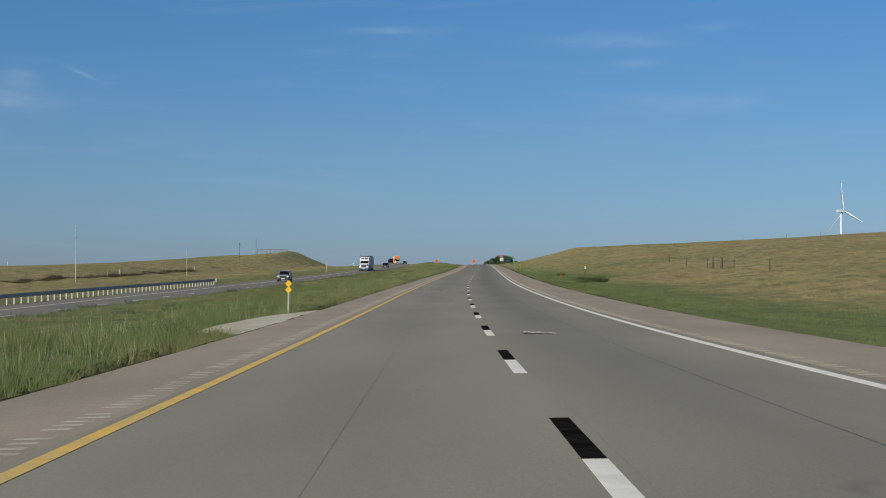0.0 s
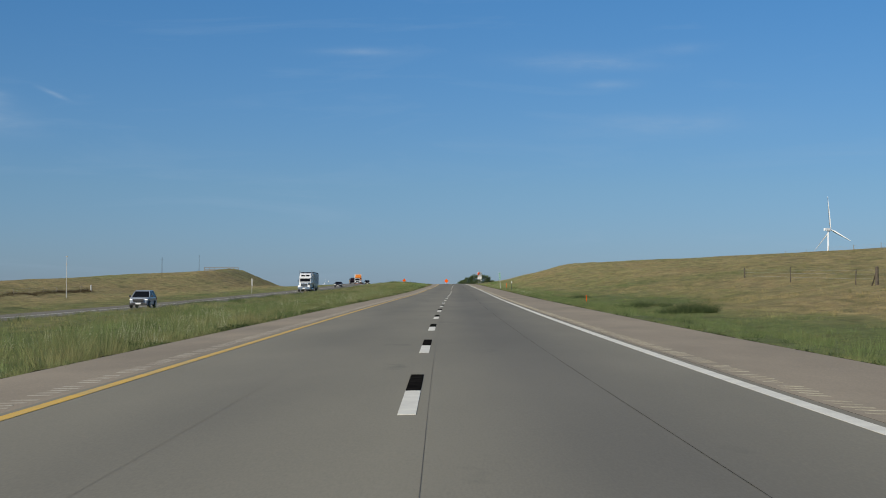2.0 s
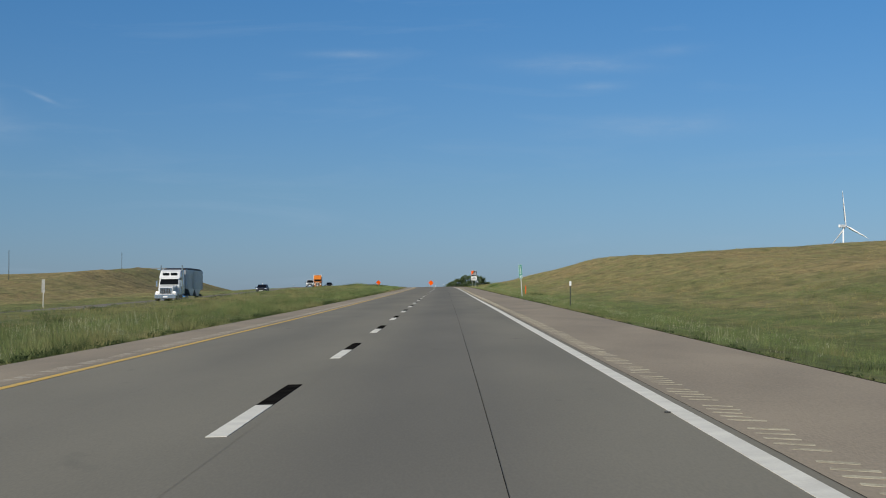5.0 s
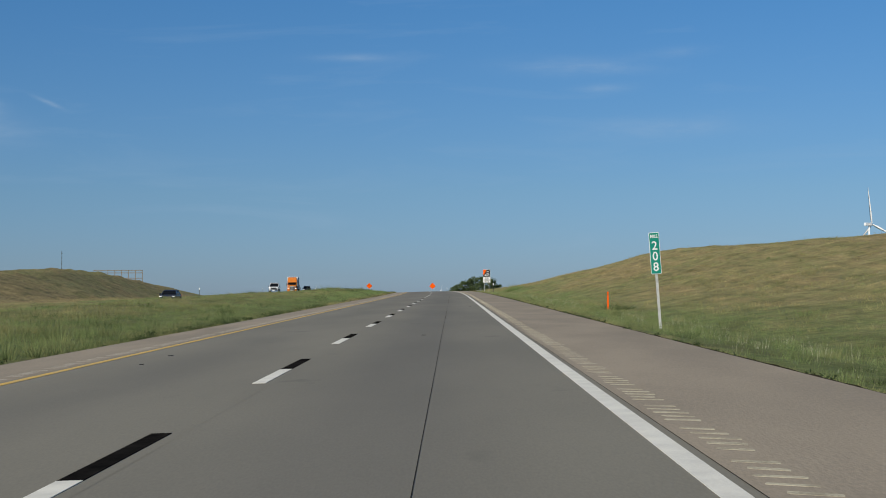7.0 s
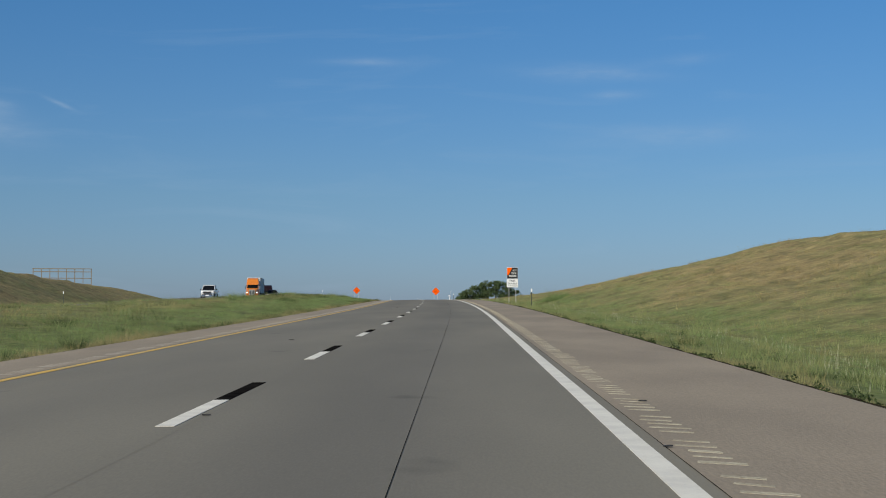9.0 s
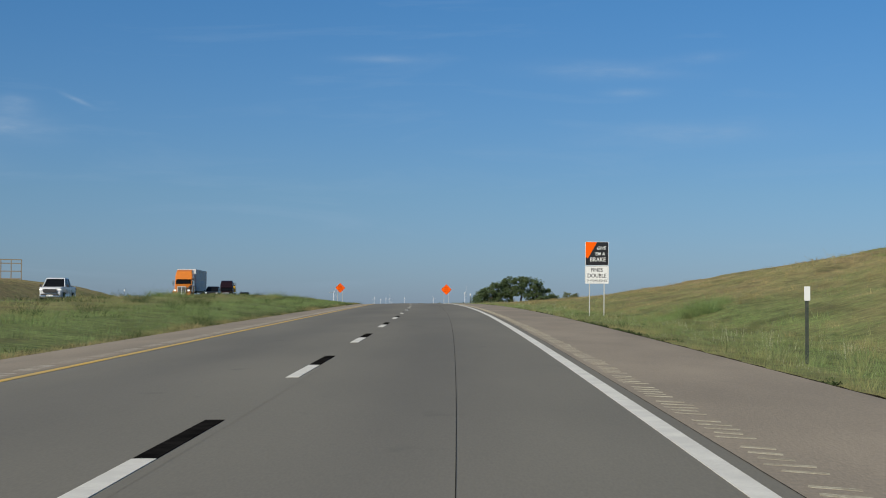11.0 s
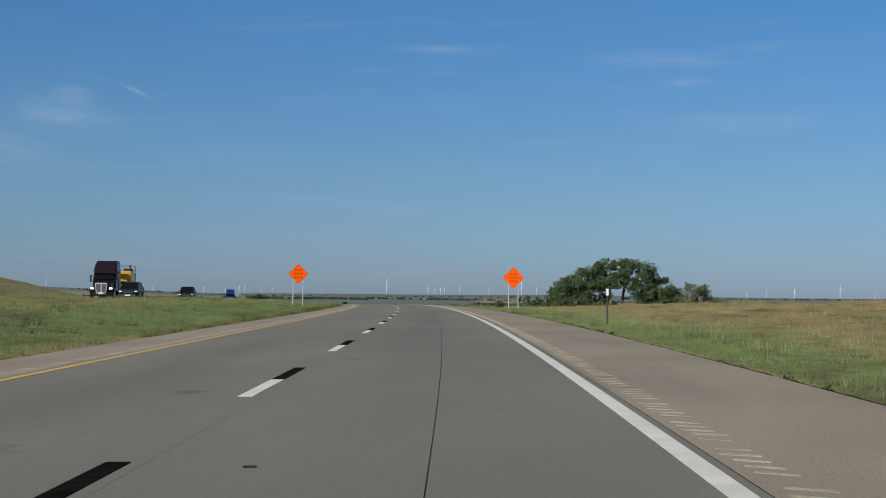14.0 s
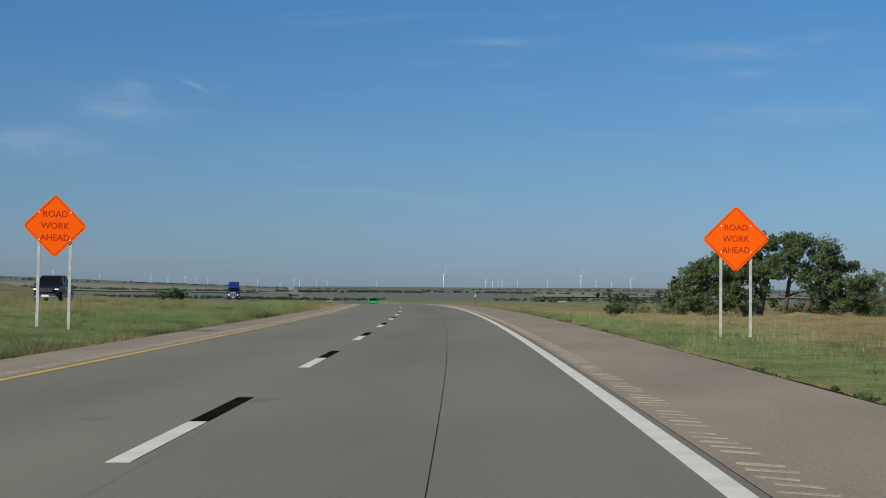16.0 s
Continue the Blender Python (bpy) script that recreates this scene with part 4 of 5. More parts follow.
def shrub(s, d, w, h, label, seed, mat="grey_green", name="shrub", per=70, leaf=.10):
    rng = np.random.default_rng(seed)
    t = thing(name, stand(s, d), label, "shrub", "shrubs")
    bm = bmesh.new()
    pts = []
    for k in range(max(5, int(9 * w))):
        x, y = rng.normal(0, w / 4), rng.normal(0, w / 5)
        z = h * rng.uniform(.35, .85) * (1 - (abs(x) / w) ** 2)
        tube(bm, (x * .3, y * .3, -.15), (x, y, z), .03, .01, 5)
        pts.append((x, y, z, rng.uniform(.16, .3) * h))
    part("stems", bm, M["bark"], t)
    v, f = leaves(pts, per, (1, 1, 1), leaf, rng)
    mesh_object("foliage", v, f, M[mat], t)
    return t


shrub(835, -16.6, 1.8, 1.2, "dark round bush in the median grass", 17, "leaf")
shrub(820, 13.5, 1.2, 1.1, "dark round bush beside the verge", 18, "leaf")

# brush along the foot of the trees
random.seed(77)
for k in range(13):
    d = 26 + 4.1 * k
    shrub(884 + random.uniform(-4, 9), d, random.uniform(3.6, 5.4), random.uniform(1.6, 2.8), "tangled green brush at the foot of the trees", 60 + k, "leaf", "brush", 26, .11)


# ---- vehicles ----
def paint(name, c, rough=0.3):
    m = material(name, c, tuple(.88 * v for v in c), 2.0, rough, fine=90, spec=.5 if max(c) > .2 else .2)
    m.node_tree.nodes["Principled BSDF"].inputs["Coat Weight"].default_value = 0.5 if max(c) > .2 else 0.08
    return m


M["glass"] = material("dark_vehicle_glass", (0.008, 0.009, 0.011), rough=0.15, spec=.08)
M["lamp_lit"] = material("lit_headlamp", (0.9, 0.9, 0.88), rough=0.15)
M["lamp_lit"].node_tree.nodes["Principled BSDF"].inputs["Emission Color"].default_value = (1, .97, .9, 1)
M["lamp_lit"].node_tree.nodes["Principled BSDF"].inputs["Emission Strength"].default_value = 0.5
M["chrome"] = material("polished_chrome", (0.75, 0.76, 0.77), (0.6, 0.61, 0.62), 5, 0.18, metal=1.0)
M["chrome_grille"] = material("dull_chrome", (0.62, 0.62, 0.60), (0.5, 0.5, 0.49), 5, 0.45, metal=0.35)
M["grille_dark"] = material("dark_grille_mesh", (0.06, 0.062, 0.065), (0.10, 0.10, 0.10), 12, 0.6)
M["trim"] = material("black_trim", (0.02, 0.02, 0.021), (0.035, 0.035, 0.035), 6, 0.6)
M["amber"] = material("amber_lens", (0.8, 0.25, 0.02), rough=0.3)
M["red"] = material("red_lens", (0.35, 0.01, 0.01), rough=0.3)
M["silver"] = paint("silver_paint", (0.30, 0.33, 0.38))
M["blackp"] = paint("black_paint", (0.012, 0.013, 0.017))
M["maroonp"] = paint("dark_maroon_paint", (0.017, 0.008, 0.011))
M["navy"] = paint("navy_paint", (0.014, 0.022, 0.05))
M["whitep"] = paint("white_paint", (0.72, 0.73, 0.73))
M["orangep"] = paint("orange_paint", (0.68, 0.205, 0.022))
M["bluep"] = paint("dark_blue_paint", (0.012, 0.035, 0.16))
M["greenp"] = paint("bright_green_paint", (0.02, 0.42, 0.12))
M["yellowp"] = paint("machine_yellow_paint", (0.72, 0.38, 0.02), .45)
M["boxwhite"] = material("white_trailer_panel", (0.68, 0.68, 0.66), (0.58, 0.58, 0.56), 1.2, 0.75, fine=30, spec=.15)
M["alu"] = material("ribbed_aluminium", (0.50, 0.52, 0.54), (0.42, 0.44, 0.46), 2, 0.35, metal=0.5)


def bevelled(bm, width, segments=2):
    bmesh.ops.bevel(bm, geom=list(bm.edges), offset=width, segments=segments, affect="EDGES", profile=0.6, clamp_overlap=True)


def side_form(bm, outline, w, bevel=0.05, tuck=None):
    """A side outline (y, z) drawn out across w; tuck=(belt, factor) narrows what is above the belt."""
    a = [bm.verts.new((-w / 2, y, z)) for y, z in outline]
    b = [bm.verts.new((w / 2, y, z)) for y, z in outline]
    n = len(a)
    bm.faces.new(a)
    bm.faces.new(b[::-1])
    for i in range(n):
        bm.faces.new((a[i], b[i], b[(i + 1) % n], a[(i + 1) % n]))
    bmesh.ops.recalc_face_normals(bm, faces=bm.faces)
    if tuck:
        for q in bm.verts:
            if q.co.z > tuck[0]:
                q.co.x *= tuck[1]
    if bevel:
        bevelled(bm, bevel)


def wheel(t, x, y, r, w, rim="chrome"):
    bm = bmesh.new()
    tube(bm, (x - w / 2, y, r), (x + w / 2, y, r), r, r, 20)
    rims = [e for e in bm.edges if len(e.link_faces) == 2 and abs(e.calc_face_angle(0) - math.pi / 2) < .3]
    bmesh.ops.bevel(bm, geom=rims, offset=.03, segments=2, affect="EDGES")
    tyre = part("wheel", bm, M["rubber"], t, "black tyre")
    bm = bmesh.new()
    out = 1 if x > 0 else -1
    tube(bm, (x + out * (w / 2 - .02), y, r), (x + out * (w / 2 + .012), y, r), r * .62, r * .55, 14)
    tube(bm, (x + out * (w / 2), y, r), (x + out * (w / 2 + .03), y, r), r * .18, r * .15, 10)
    part("rim", bm, M[rim], tyre)


def car(s, d, kind, colour, label, L, W, H, category="car", away=False, name="car", side=1):
    """A passenger vehicle whose nose points to -y."""
    t = thing(name, stand(s, d, 180 if away else 0, 0, 0, side), label, category)
    f, r = -L / 2, L / 2
    belt = H * .60
    hood = H * (.58 if kind != "sedan" else .60)
    wb = L * .29
    clear = .24 if kind != "sedan" else .18
    low = [(f + .06, clear + .06), (f, .55), (f + .05, hood * .92), (f + .30, hood), (f + L * .26, belt + .02), (r - .25, belt + .03), (r - .03, belt - .05), (r, .6), (r - .08, clear + .08)]
    if kind == "pickup":
        low[5] = (r - .06, belt + .06)
    bm = bmesh.new()
    side_form(bm, low, W, .10)
    for q in bm.verts:
        # rounded nose and tail in plan, flanks drawn in towards the belt
        u = max(0, (f + .8 - q.co.y) / .8, (q.co.y - r + .6) / .9)
        q.co.x *= 1 - .16 * u * u - .05 * max(0, q.co.z - .5)
        q.co.y += .22 * (q.co.x / W * 2) ** 2 * max(0, (f + .8 - q.co.y) / .8)
    part("body", bm, M[colour], t)
    if kind == "suv":
        cab = [(f + L * .25, belt - .02), (f + L * .44, H - .10), (r - .85, H - .06), (r - .12, belt)]
        roof = [(f + L * .425, H - .12), (f + L * .50, H - .015), (r - 1.0, H), (r - .58, H - .11)]
    elif kind == "sedan":
        cab = [(f + L * .27, belt - .02), (f + L * .45, H - .07), (r - L * .26, H - .06), (r - .45, belt)]
        roof = [(f + L * .43, H - .10), (f + L * .49, H - .01), (r - L * .28, H), (r - L * .235, H - .09)]
    else:
        cab = [(f + L * .26, belt - .02), (f + L * .37, H - .09), (f + L * .63, H - .07), (f + L * .66, belt)]
        roof = [(f + L * .355, H - .11), (f + L * .40, H - .01), (f + L * .62, H), (f + L * .645, H - .10)]
    bm = bmesh.new()
    side_form(bm, cab, W * .93, .06, (belt + .1, .79))
    part("glazing", bm, M["glass"], t, "dark tinted glass")
    bm = bmesh.new()
    side_form(bm, roof, W * .93 * .79, .05)
    part("roof", bm, M[colour], t)
    for sx in (-1, 1):
        # pillars
        for (y0, z0), (y1, z1) in ((cab[0], cab[1]), (cab[3], cab[2]), (((cab[0][0] + cab[3][0]) / 2, belt), ((cab[1][0] + cab[2][0]) / 2, H - .08))):
            bm = bmesh.new()
            tube(bm, (sx * W * .455, y0, z0 + .02), (sx * W * .365, y1, z1), .045, .04, 6)
            part("pillar", bm, M[colour], t)
        bm = bmesh.new()
        box(bm, sx * W * .385 - .13, sx * W * .385 + .13, f + .06, f + .28, hood * .76, hood * .85, .03)
        for q in bm.verts:
            q.co.y += .3 * max(0, abs(q.co.x) - W * .3)
        part("headlight", bm, M["lamp_lit"], t, "clear headlight")
        bm = bmesh.new()
        box(bm, sx * W * .44 - .08, sx * W * .44 + .08, r - .06, r + .012, belt * .78, belt * 1.0, .02)
        part("tail_light", bm, M["red"], t, "red tail light")
        bm = bmesh.new()
        box(bm, sx * (W / 2 + .10) - .10, sx * (W / 2 + .10) + .10, f + L * .28, f + L * .28 + .10, belt + .02, belt + .20, .03)
        part("mirror", bm, M["trim"], t)
        for y in (-wb, wb):
            wheel(t, sx * (W / 2 - .10), y - .05, .36 if kind != "sedan" else .33, .23, "alu")
    bm = bmesh.new()
    box(bm, -W * .27, W * .27, f - .012, f + .08, hood * .60, hood * .86, .03)
    box(bm, -W * .36, W * .36, f - .02, f + .08, hood * .36, hood * .52, .03)
    part("grille", bm, M["trim"], t, "dark grille")
    bm = bmesh.new()
    box(bm, -W * .42, W * .42, f - .04, f + .2, clear + .02, clear + .2, .05)
    part("bumper", bm, M["trim" if kind != "pickup" else "chrome"], t)
    bm = bmesh.new()
    box(bm, -.26, .26, f - .075, f - .05, clear + .12, clear + .26)
    part("number_plate", bm, M["signwhite"], t, "blank white plate")
    bm = bmesh.new()
    box(bm, -W * .46, W * .46, r - .12, r + .05, clear + .06, clear + .28, .05)
    part("rear_bumper", bm, M["trim"], t)
    if kind == "pickup":
        bm = bmesh.new()
        box(bm, -W * .40, W * .40, f + L * .68, r - .10, belt - .02, belt + .075, .01)
        part("bed", bm, M["trim"], t, "dark open cargo bed")
    return t


def semi(s, d, colour, label, trailer, roof_h=3.9, long_nose=False, side=1):
    """A road tractor with a sleeper and its trailer; nose to -y, the nose at y=0."""
    t = thing("semi_truck", stand(s, d, 0, 0, 0, side), label, "truck")
    nose = 2.0 if long_nose else 1.6
    bm = bmesh.new()
    side_form(bm, [(0.08, .75), (0, 1.0), (.05, 1.62), (.35, 1.78 if long_nose else 1.55), (nose + .3, 1.95 if long_nose else 2.0), (nose + .3, .75)], 1.75 if long_nose else 2.1, .10)
    for q in bm.verts:
        # the nose draws in and rounds off in plan
        u = max(0, (1.2 - q.co.y) / 1.2)
        q.co.x *= 1 - (.08 if long_nose else .24) * u
        q.co.y += (.1 if long_nose else .28) * q.co.x ** 2 * u
    part("hood", bm, M[colour], t)
    for sx in (-1, 1):
        bm = bmesh.new()
        side_form(bm, [(.25, .85), (.45, 1.12), (.95, 1.18), (1.45, 1.05), (1.6, .7), (1.5, .6), (1.3, .95), (.7, .98), (.45, .7)], .42, .04)
        bmesh.ops.translate(bm, vec=(sx * 1.02, 0, 0), verts=bm.verts)
        part("fender", bm, M[colour], t)
    bm = bmesh.new()
    c0 = nose + .2
    side_form(bm, [(c0, .8), (c0, 1.95), (c0 + .45, 2.75), (c0 + 1.2, 2.9), (c0 + 1.7, 2.9), (c0 + 1.7, .8)], 2.35, .10, (2.3, .95))
    part("cab", bm, M[colour], t)
    bm = bmesh.new()
    side_form(bm, [(c0 + .35, 2.72), (c0 + 1.0, roof_h - .25), (c0 + 1.7, roof_h), (c0 + 3.4, roof_h), (c0 + 3.4, .85), (c0 + 1.65, .85), (c0 + 1.65, 2.7)], 2.45, .16, (2.9, .93 if long_nose else .86))
    part("sleeper", bm, M[colour], t, "tall sleeper with roof fairing")
    bm = bmesh.new()
    v = [bm.verts.new(p) for p in ((-1.02, c0 - .01, 2.02), (1.02, c0 - .01, 2.02), (.95, c0 + .40, 2.70), (-.95, c0 + .40, 2.70))]
    w = [bm.verts.new(p) for p in ((-1.02, c0 + .05, 1.99), (1.02, c0 + .05, 1.99), (.95, c0 + .46, 2.68), (-.95, c0 + .46, 2.68))]
    for k in range(4):
        bm.faces.new((v[k], v[(k + 1) % 4], w[(k + 1) % 4], w[k]))
    bm.faces.new(v[::-1])
    bm.faces.new(w)
    bmesh.ops.recalc_face_normals(bm, faces=bm.faces)
    bmesh.ops.translate(bm, vec=(0, -.03, .02), verts=bm.verts)
    part("windshield", bm, M["glass"], t, "dark windshield")
    bm = bmesh.new()
    side_form(bm, [(c0 + .10, 2.62), (c0 + .18, 2.74), (c0 + .62, 2.86), (c0 + .55, 2.74)], 2.15, .02)
    part("sun_visor", bm, M[colour], t)
    for x in (-.45, .45):
        if long_nose:
            bm = bmesh.new()
            box(bm, x - .36, x + .36, c0 + .62, c0 + .72, roof_h - .72, roof_h - .38, .03)
            part("roof_window", bm, M["glass"], t)
    if long_nose:
        bm = bmesh.new()
        box(bm, -.62, .62, -.03, .08, .98, 1.62, .04)
        grille = part("grille", bm, M["chrome"], t, "chrome grille")
        for k in range(6):
            bm = bmesh.new()
            box(bm, -.56 + k * .19, -.42 + k * .19, -.04, -.025, 1.03, 1.57)
            part("slot", bm, M["trim"], grille)
        bm = bmesh.new()
        box(bm, -1.18, 1.18, -.18, .12, .42, .86, .06)
        part("bumper", bm, M["chrome"], t, "polished bumper")
    else:
        # a chrome surround with two dark halves, and a rounded bumper in body colour
        bm = bmesh.new()
        prism(bm, [(-.56, 1.66), (-.60, 1.45), (-.50, .62), (.50, .62), (.60, 1.45), (.56, 1.66)], -.06, .10)
        bevelled(bm, .02)
        grille = part("grille", bm, M["chrome_grille"], t, "chrome grille surround")
        for sx in (-1, 1):
            bm = bmesh.new()
            prism(bm, [(sx * .055, 1.54), (sx * .50, 1.54), (sx * .52, 1.42), (sx * .43, .70), (sx * .055, .70)], -.075, -.055)
            part("mesh_panel", bm, M["grille_dark"], grille, "dark grille mesh")
        bm = bmesh.new()
        box(bm, -1.16, 1.16, -.14, .30, .34, .74, .10)
        for q in bm.verts:
            q.co.y += .24 * abs(q.co.x) ** 2
        part("bumper", bm, M[colour], t, "rounded bumper")
        bm = bmesh.new()
        box(bm, -.62, .62, -.16, -.10, .42, .58, .02)
        part("air_intake", bm, M["trim"], t)
    bm = bmesh.new()
    box(bm, -.26, .26, -.20, -.175, .56, .70)
    part("number_plate", bm, M["signwhite"], t, "blank white plate")
    for sx in (-1, 1):
        bm = bmesh.new()
        box(bm, sx * .92 - .17, sx * .92 + .17, .10, .40, 1.0, 1.22, .05)
        part("headlight", bm, M["lamp_lit"], t, "clear headlight")
        bm = bmesh.new()
        box(bm, sx * 1.38 - .10, sx * 1.38 + .10, c0 + .02, c0 + .14, 1.75, 2.45, .03)
        tube(bm, (sx * 1.15, c0 + .2, 2.35), (sx * 1.38, c0 + .08, 2.4), .025, .025, 6)
        part("mirror", bm, M["trim" if colour in ("maroonp", "bluep") else "chrome"], t)
        bm = bmesh.new()
        v = [bm.verts.new((sx * 1.195, y, z)) for y, z in ((c0 + .45, 2.0), (c0 + 1.45, 2.0), (c0 + 1.4, 2.62), (c0 + .72, 2.62))]
        w = [bm.verts.new((sx * 1.14, q.co.y, q.co.z)) for q in v]
        bm.faces.new(v)
        for k in range(4):
            bm.faces.new((v[k], v[(k + 1) % 4], w[(k + 1) % 4], w[k]))
        bmesh.ops.recalc_face_normals(bm, faces=bm.faces)
        part("side_window", bm, M["glass"], t)
        bm = bmesh.new()
        tube(bm, (sx * .98, c0 + 1.75, .55), (sx * .98, c0 + 3.3, .55), .32, .32, 14)
        part("fuel_tank", bm, M["chrome"], t, "polished fuel tank")
        if long_nose:
            bm = bmesh.new()
            tube(bm, (sx * 1.20, c0 + 1.72, 1.0), (sx * 1.20, c0 + 1.72, 4.2), .075, .075, 10)
            part("exhaust_stack", bm, M["chrome"], t, "tall chrome stack")
        wheel(t, sx * 1.05, .98, .52, .30)
        for y in (c0 + 4.1, c0 + 5.4):
            wheel(t, sx * .95, y, .52, .56)
    bm = bmesh.new()
    for x in (-.45, .45):
        box(bm, x - .06, x + .06, .4, c0 + 6.0, .72, .95)
    part("frame", bm, M["trim"], t)
    for k in range(5):
        bm = bmesh.new()
        tube(bm, (-.8 + .4 * k, c0 + 1.05, 2.9 if not long_nose else 2.95), (-.8 + .4 * k, c0 + .95, 3.02), .05, .03, 6)
        part("marker_lamp", bm, M["amber"], t)
    y0 = c0 + 3.9
    if trailer == "van":
        y1 = y0 + 14.6
        bm = bmesh.new()
        box(bm, -1.29, 1.29, y0, y1, 1.12, 4.08, .04)
        body = part("trailer_body", bm, M["boxwhite"], t, "plain white box trailer")
        for sx in (-1, 1):
            for k in range(24):
                y = y0 + .3 + k * (14 / 23)
                bm = bmesh.new()
                box(bm, sx * 1.295 - .008, sx * 1.295 + .008, y - .02, y + .02, 1.25, 4.0)
                part("rib", bm, M["boxwhite"], body)
        bm = bmesh.new()
        box(bm, -1.0, 1.0, y0 + .2, y1 - .1, .95, 1.12)
        part("trailer_frame", bm, M["trim"], t)
        ax = (y1 - 2.6, y1 - 1.35)
        leg = y0 + 2.9
    elif trailer == "hopper":
        y1 = y0 + 12.2
        bm = bmesh.new()
        side_form(bm, [(y0, 1.55), (y0, 3.75), (y1, 3.75), (y1, 1.55), (y1 - 1.6, 1.5), (y1 - 3.2, .75), (y1 - 4.6, .75), (y1 - 6.0, 1.5), (y0 + 6.0, 1.5), (y0 + 4.6, .75), (y0 + 3.2, .75), (y0 + 1.6, 1.5)], 2.55, .04)
        body = part("trailer_body", bm, M["alu"], t, "pale grain trailer with hopper bottoms")
        for sx in (-1, 1):
            for k in range(15):
                y = y0 + .15 + k * (11.9 / 14)
                bm = bmesh.new()
                box(bm, sx * 1.29 - .015, sx * 1.29 + .015, y - .035, y + .035, 1.6, 3.65)
                part("rib", bm, M["alu"], body)
        bm = bmesh.new()
        side_form(bm, [(y0 - .05, 3.70), (y0 - .05, 3.82), (y0 + 2, 3.98), (y1 - 2, 3.98), (y1 + .05, 3.82), (y1 + .05, 3.70)], 2.5, .05)
        part("tarp", bm, M["trim"], body, "dark roll tarp")
        bm = bmesh.new()
        box(bm, -.55, .55, y0 + .2, y1 - .1, 1.1, 1.3)
        part("trailer_frame", bm, M["trim"], t)
        ax = (y1 - 2.0, y1 - .75)
        leg = y0 + 2.4
    elif trailer == "lowboy":
        y1 = y0 + 14.5
        bm = bmesh.new()
        side_form(bm, [(y0, 1.15), (y0, 1.45), (y0 + 2.7, 1.45), (y0 + 3.2, .95), (y1 - 3.6, .95), (y1 - 3.1, 1.3), (y1, 1.3), (y1, 1.0), (y1 - 3.2, 1.0), (y1 - 3.6, .60), (y0 + 3.0, .60), (y0 + 2.6, 1.15)], 2.6, .02)
        part("trailer_deck", bm, M["trim"], t, "low dark equipment deck")
        ax = (y1 - 2.4, y1 - 1.15)
        leg = y0 + 2.6
    else:
        return t, None
    for y in ax:
        for sx in (-1, 1):
            wheel(t, sx * .95, y, .50, .54)
    for sx in (-1, 1):
        bm = bmesh.new()
        box(bm, sx * .8 - .06, sx * .8 + .06, leg - .06, leg + .06, .25, 1.12)
        part("landing_leg", bm, M["trim"], t)
        bm = bmesh.new()
        box(bm, sx * .95 - .28, sx * .95 + .28, y1 + .02, y1 + .035, .35, .85)
        part("mud_flap", bm, M["rubber"], t)
    return t, y0


OUTER, INNER = -29.3, -25.7
car(232, OUTER, "suv", "silver", "silver sport utility car with clear headlights on the opposite road", 4.5, 1.88, 1.70)
semi(392, OUTER, "whitep", "white long-nosed truck hauling a pale grain trailer", "hopper", 3.7, True)
car(486, OUTER, "sedan", "navy", "dark navy sedan driving on the opposite road", 4.8, 1.85, 1.46)
car(622, OUTER, "pickup", "whitep", "white pickup truck driving on the opposite road", 5.7, 2.0, 1.92, "pickup")
semi(703, OUTER, "orangep", "orange truck hauling a white box trailer", "van", 3.95)
car(709, INNER, "suv", "blackp", "black sport utility car beside the orange truck", 4.7, 1.92, 1.74)
_, deck_y = semi(787, OUTER, "maroonp", "very dark maroon truck hauling a low equipment trailer", "lowboy", 3.95)
car(783, INNER, "suv", "blackp", "black sport utility car passing the dark truck", 4.7, 1.92, 1.74)
car(837, INNER, "pickup", "blackp", "black pickup truck with bright headlights on the opposite road", 5.7, 2.0, 1.92, "pickup")
semi(1060, INNER, "bluep", "dark blue truck far along the opposite road", "none", 3.95)
car(1010, 1.8, "sedan", "greenp", "bright green car driving far ahead", 4.5, 1.82, 1.48, away=True, side=0)
car(1180, -1.9, "suv", "whitep", "white van driving far ahead over the crest", 5.8, 2.1, 2.6, "van", True, "van", 0)


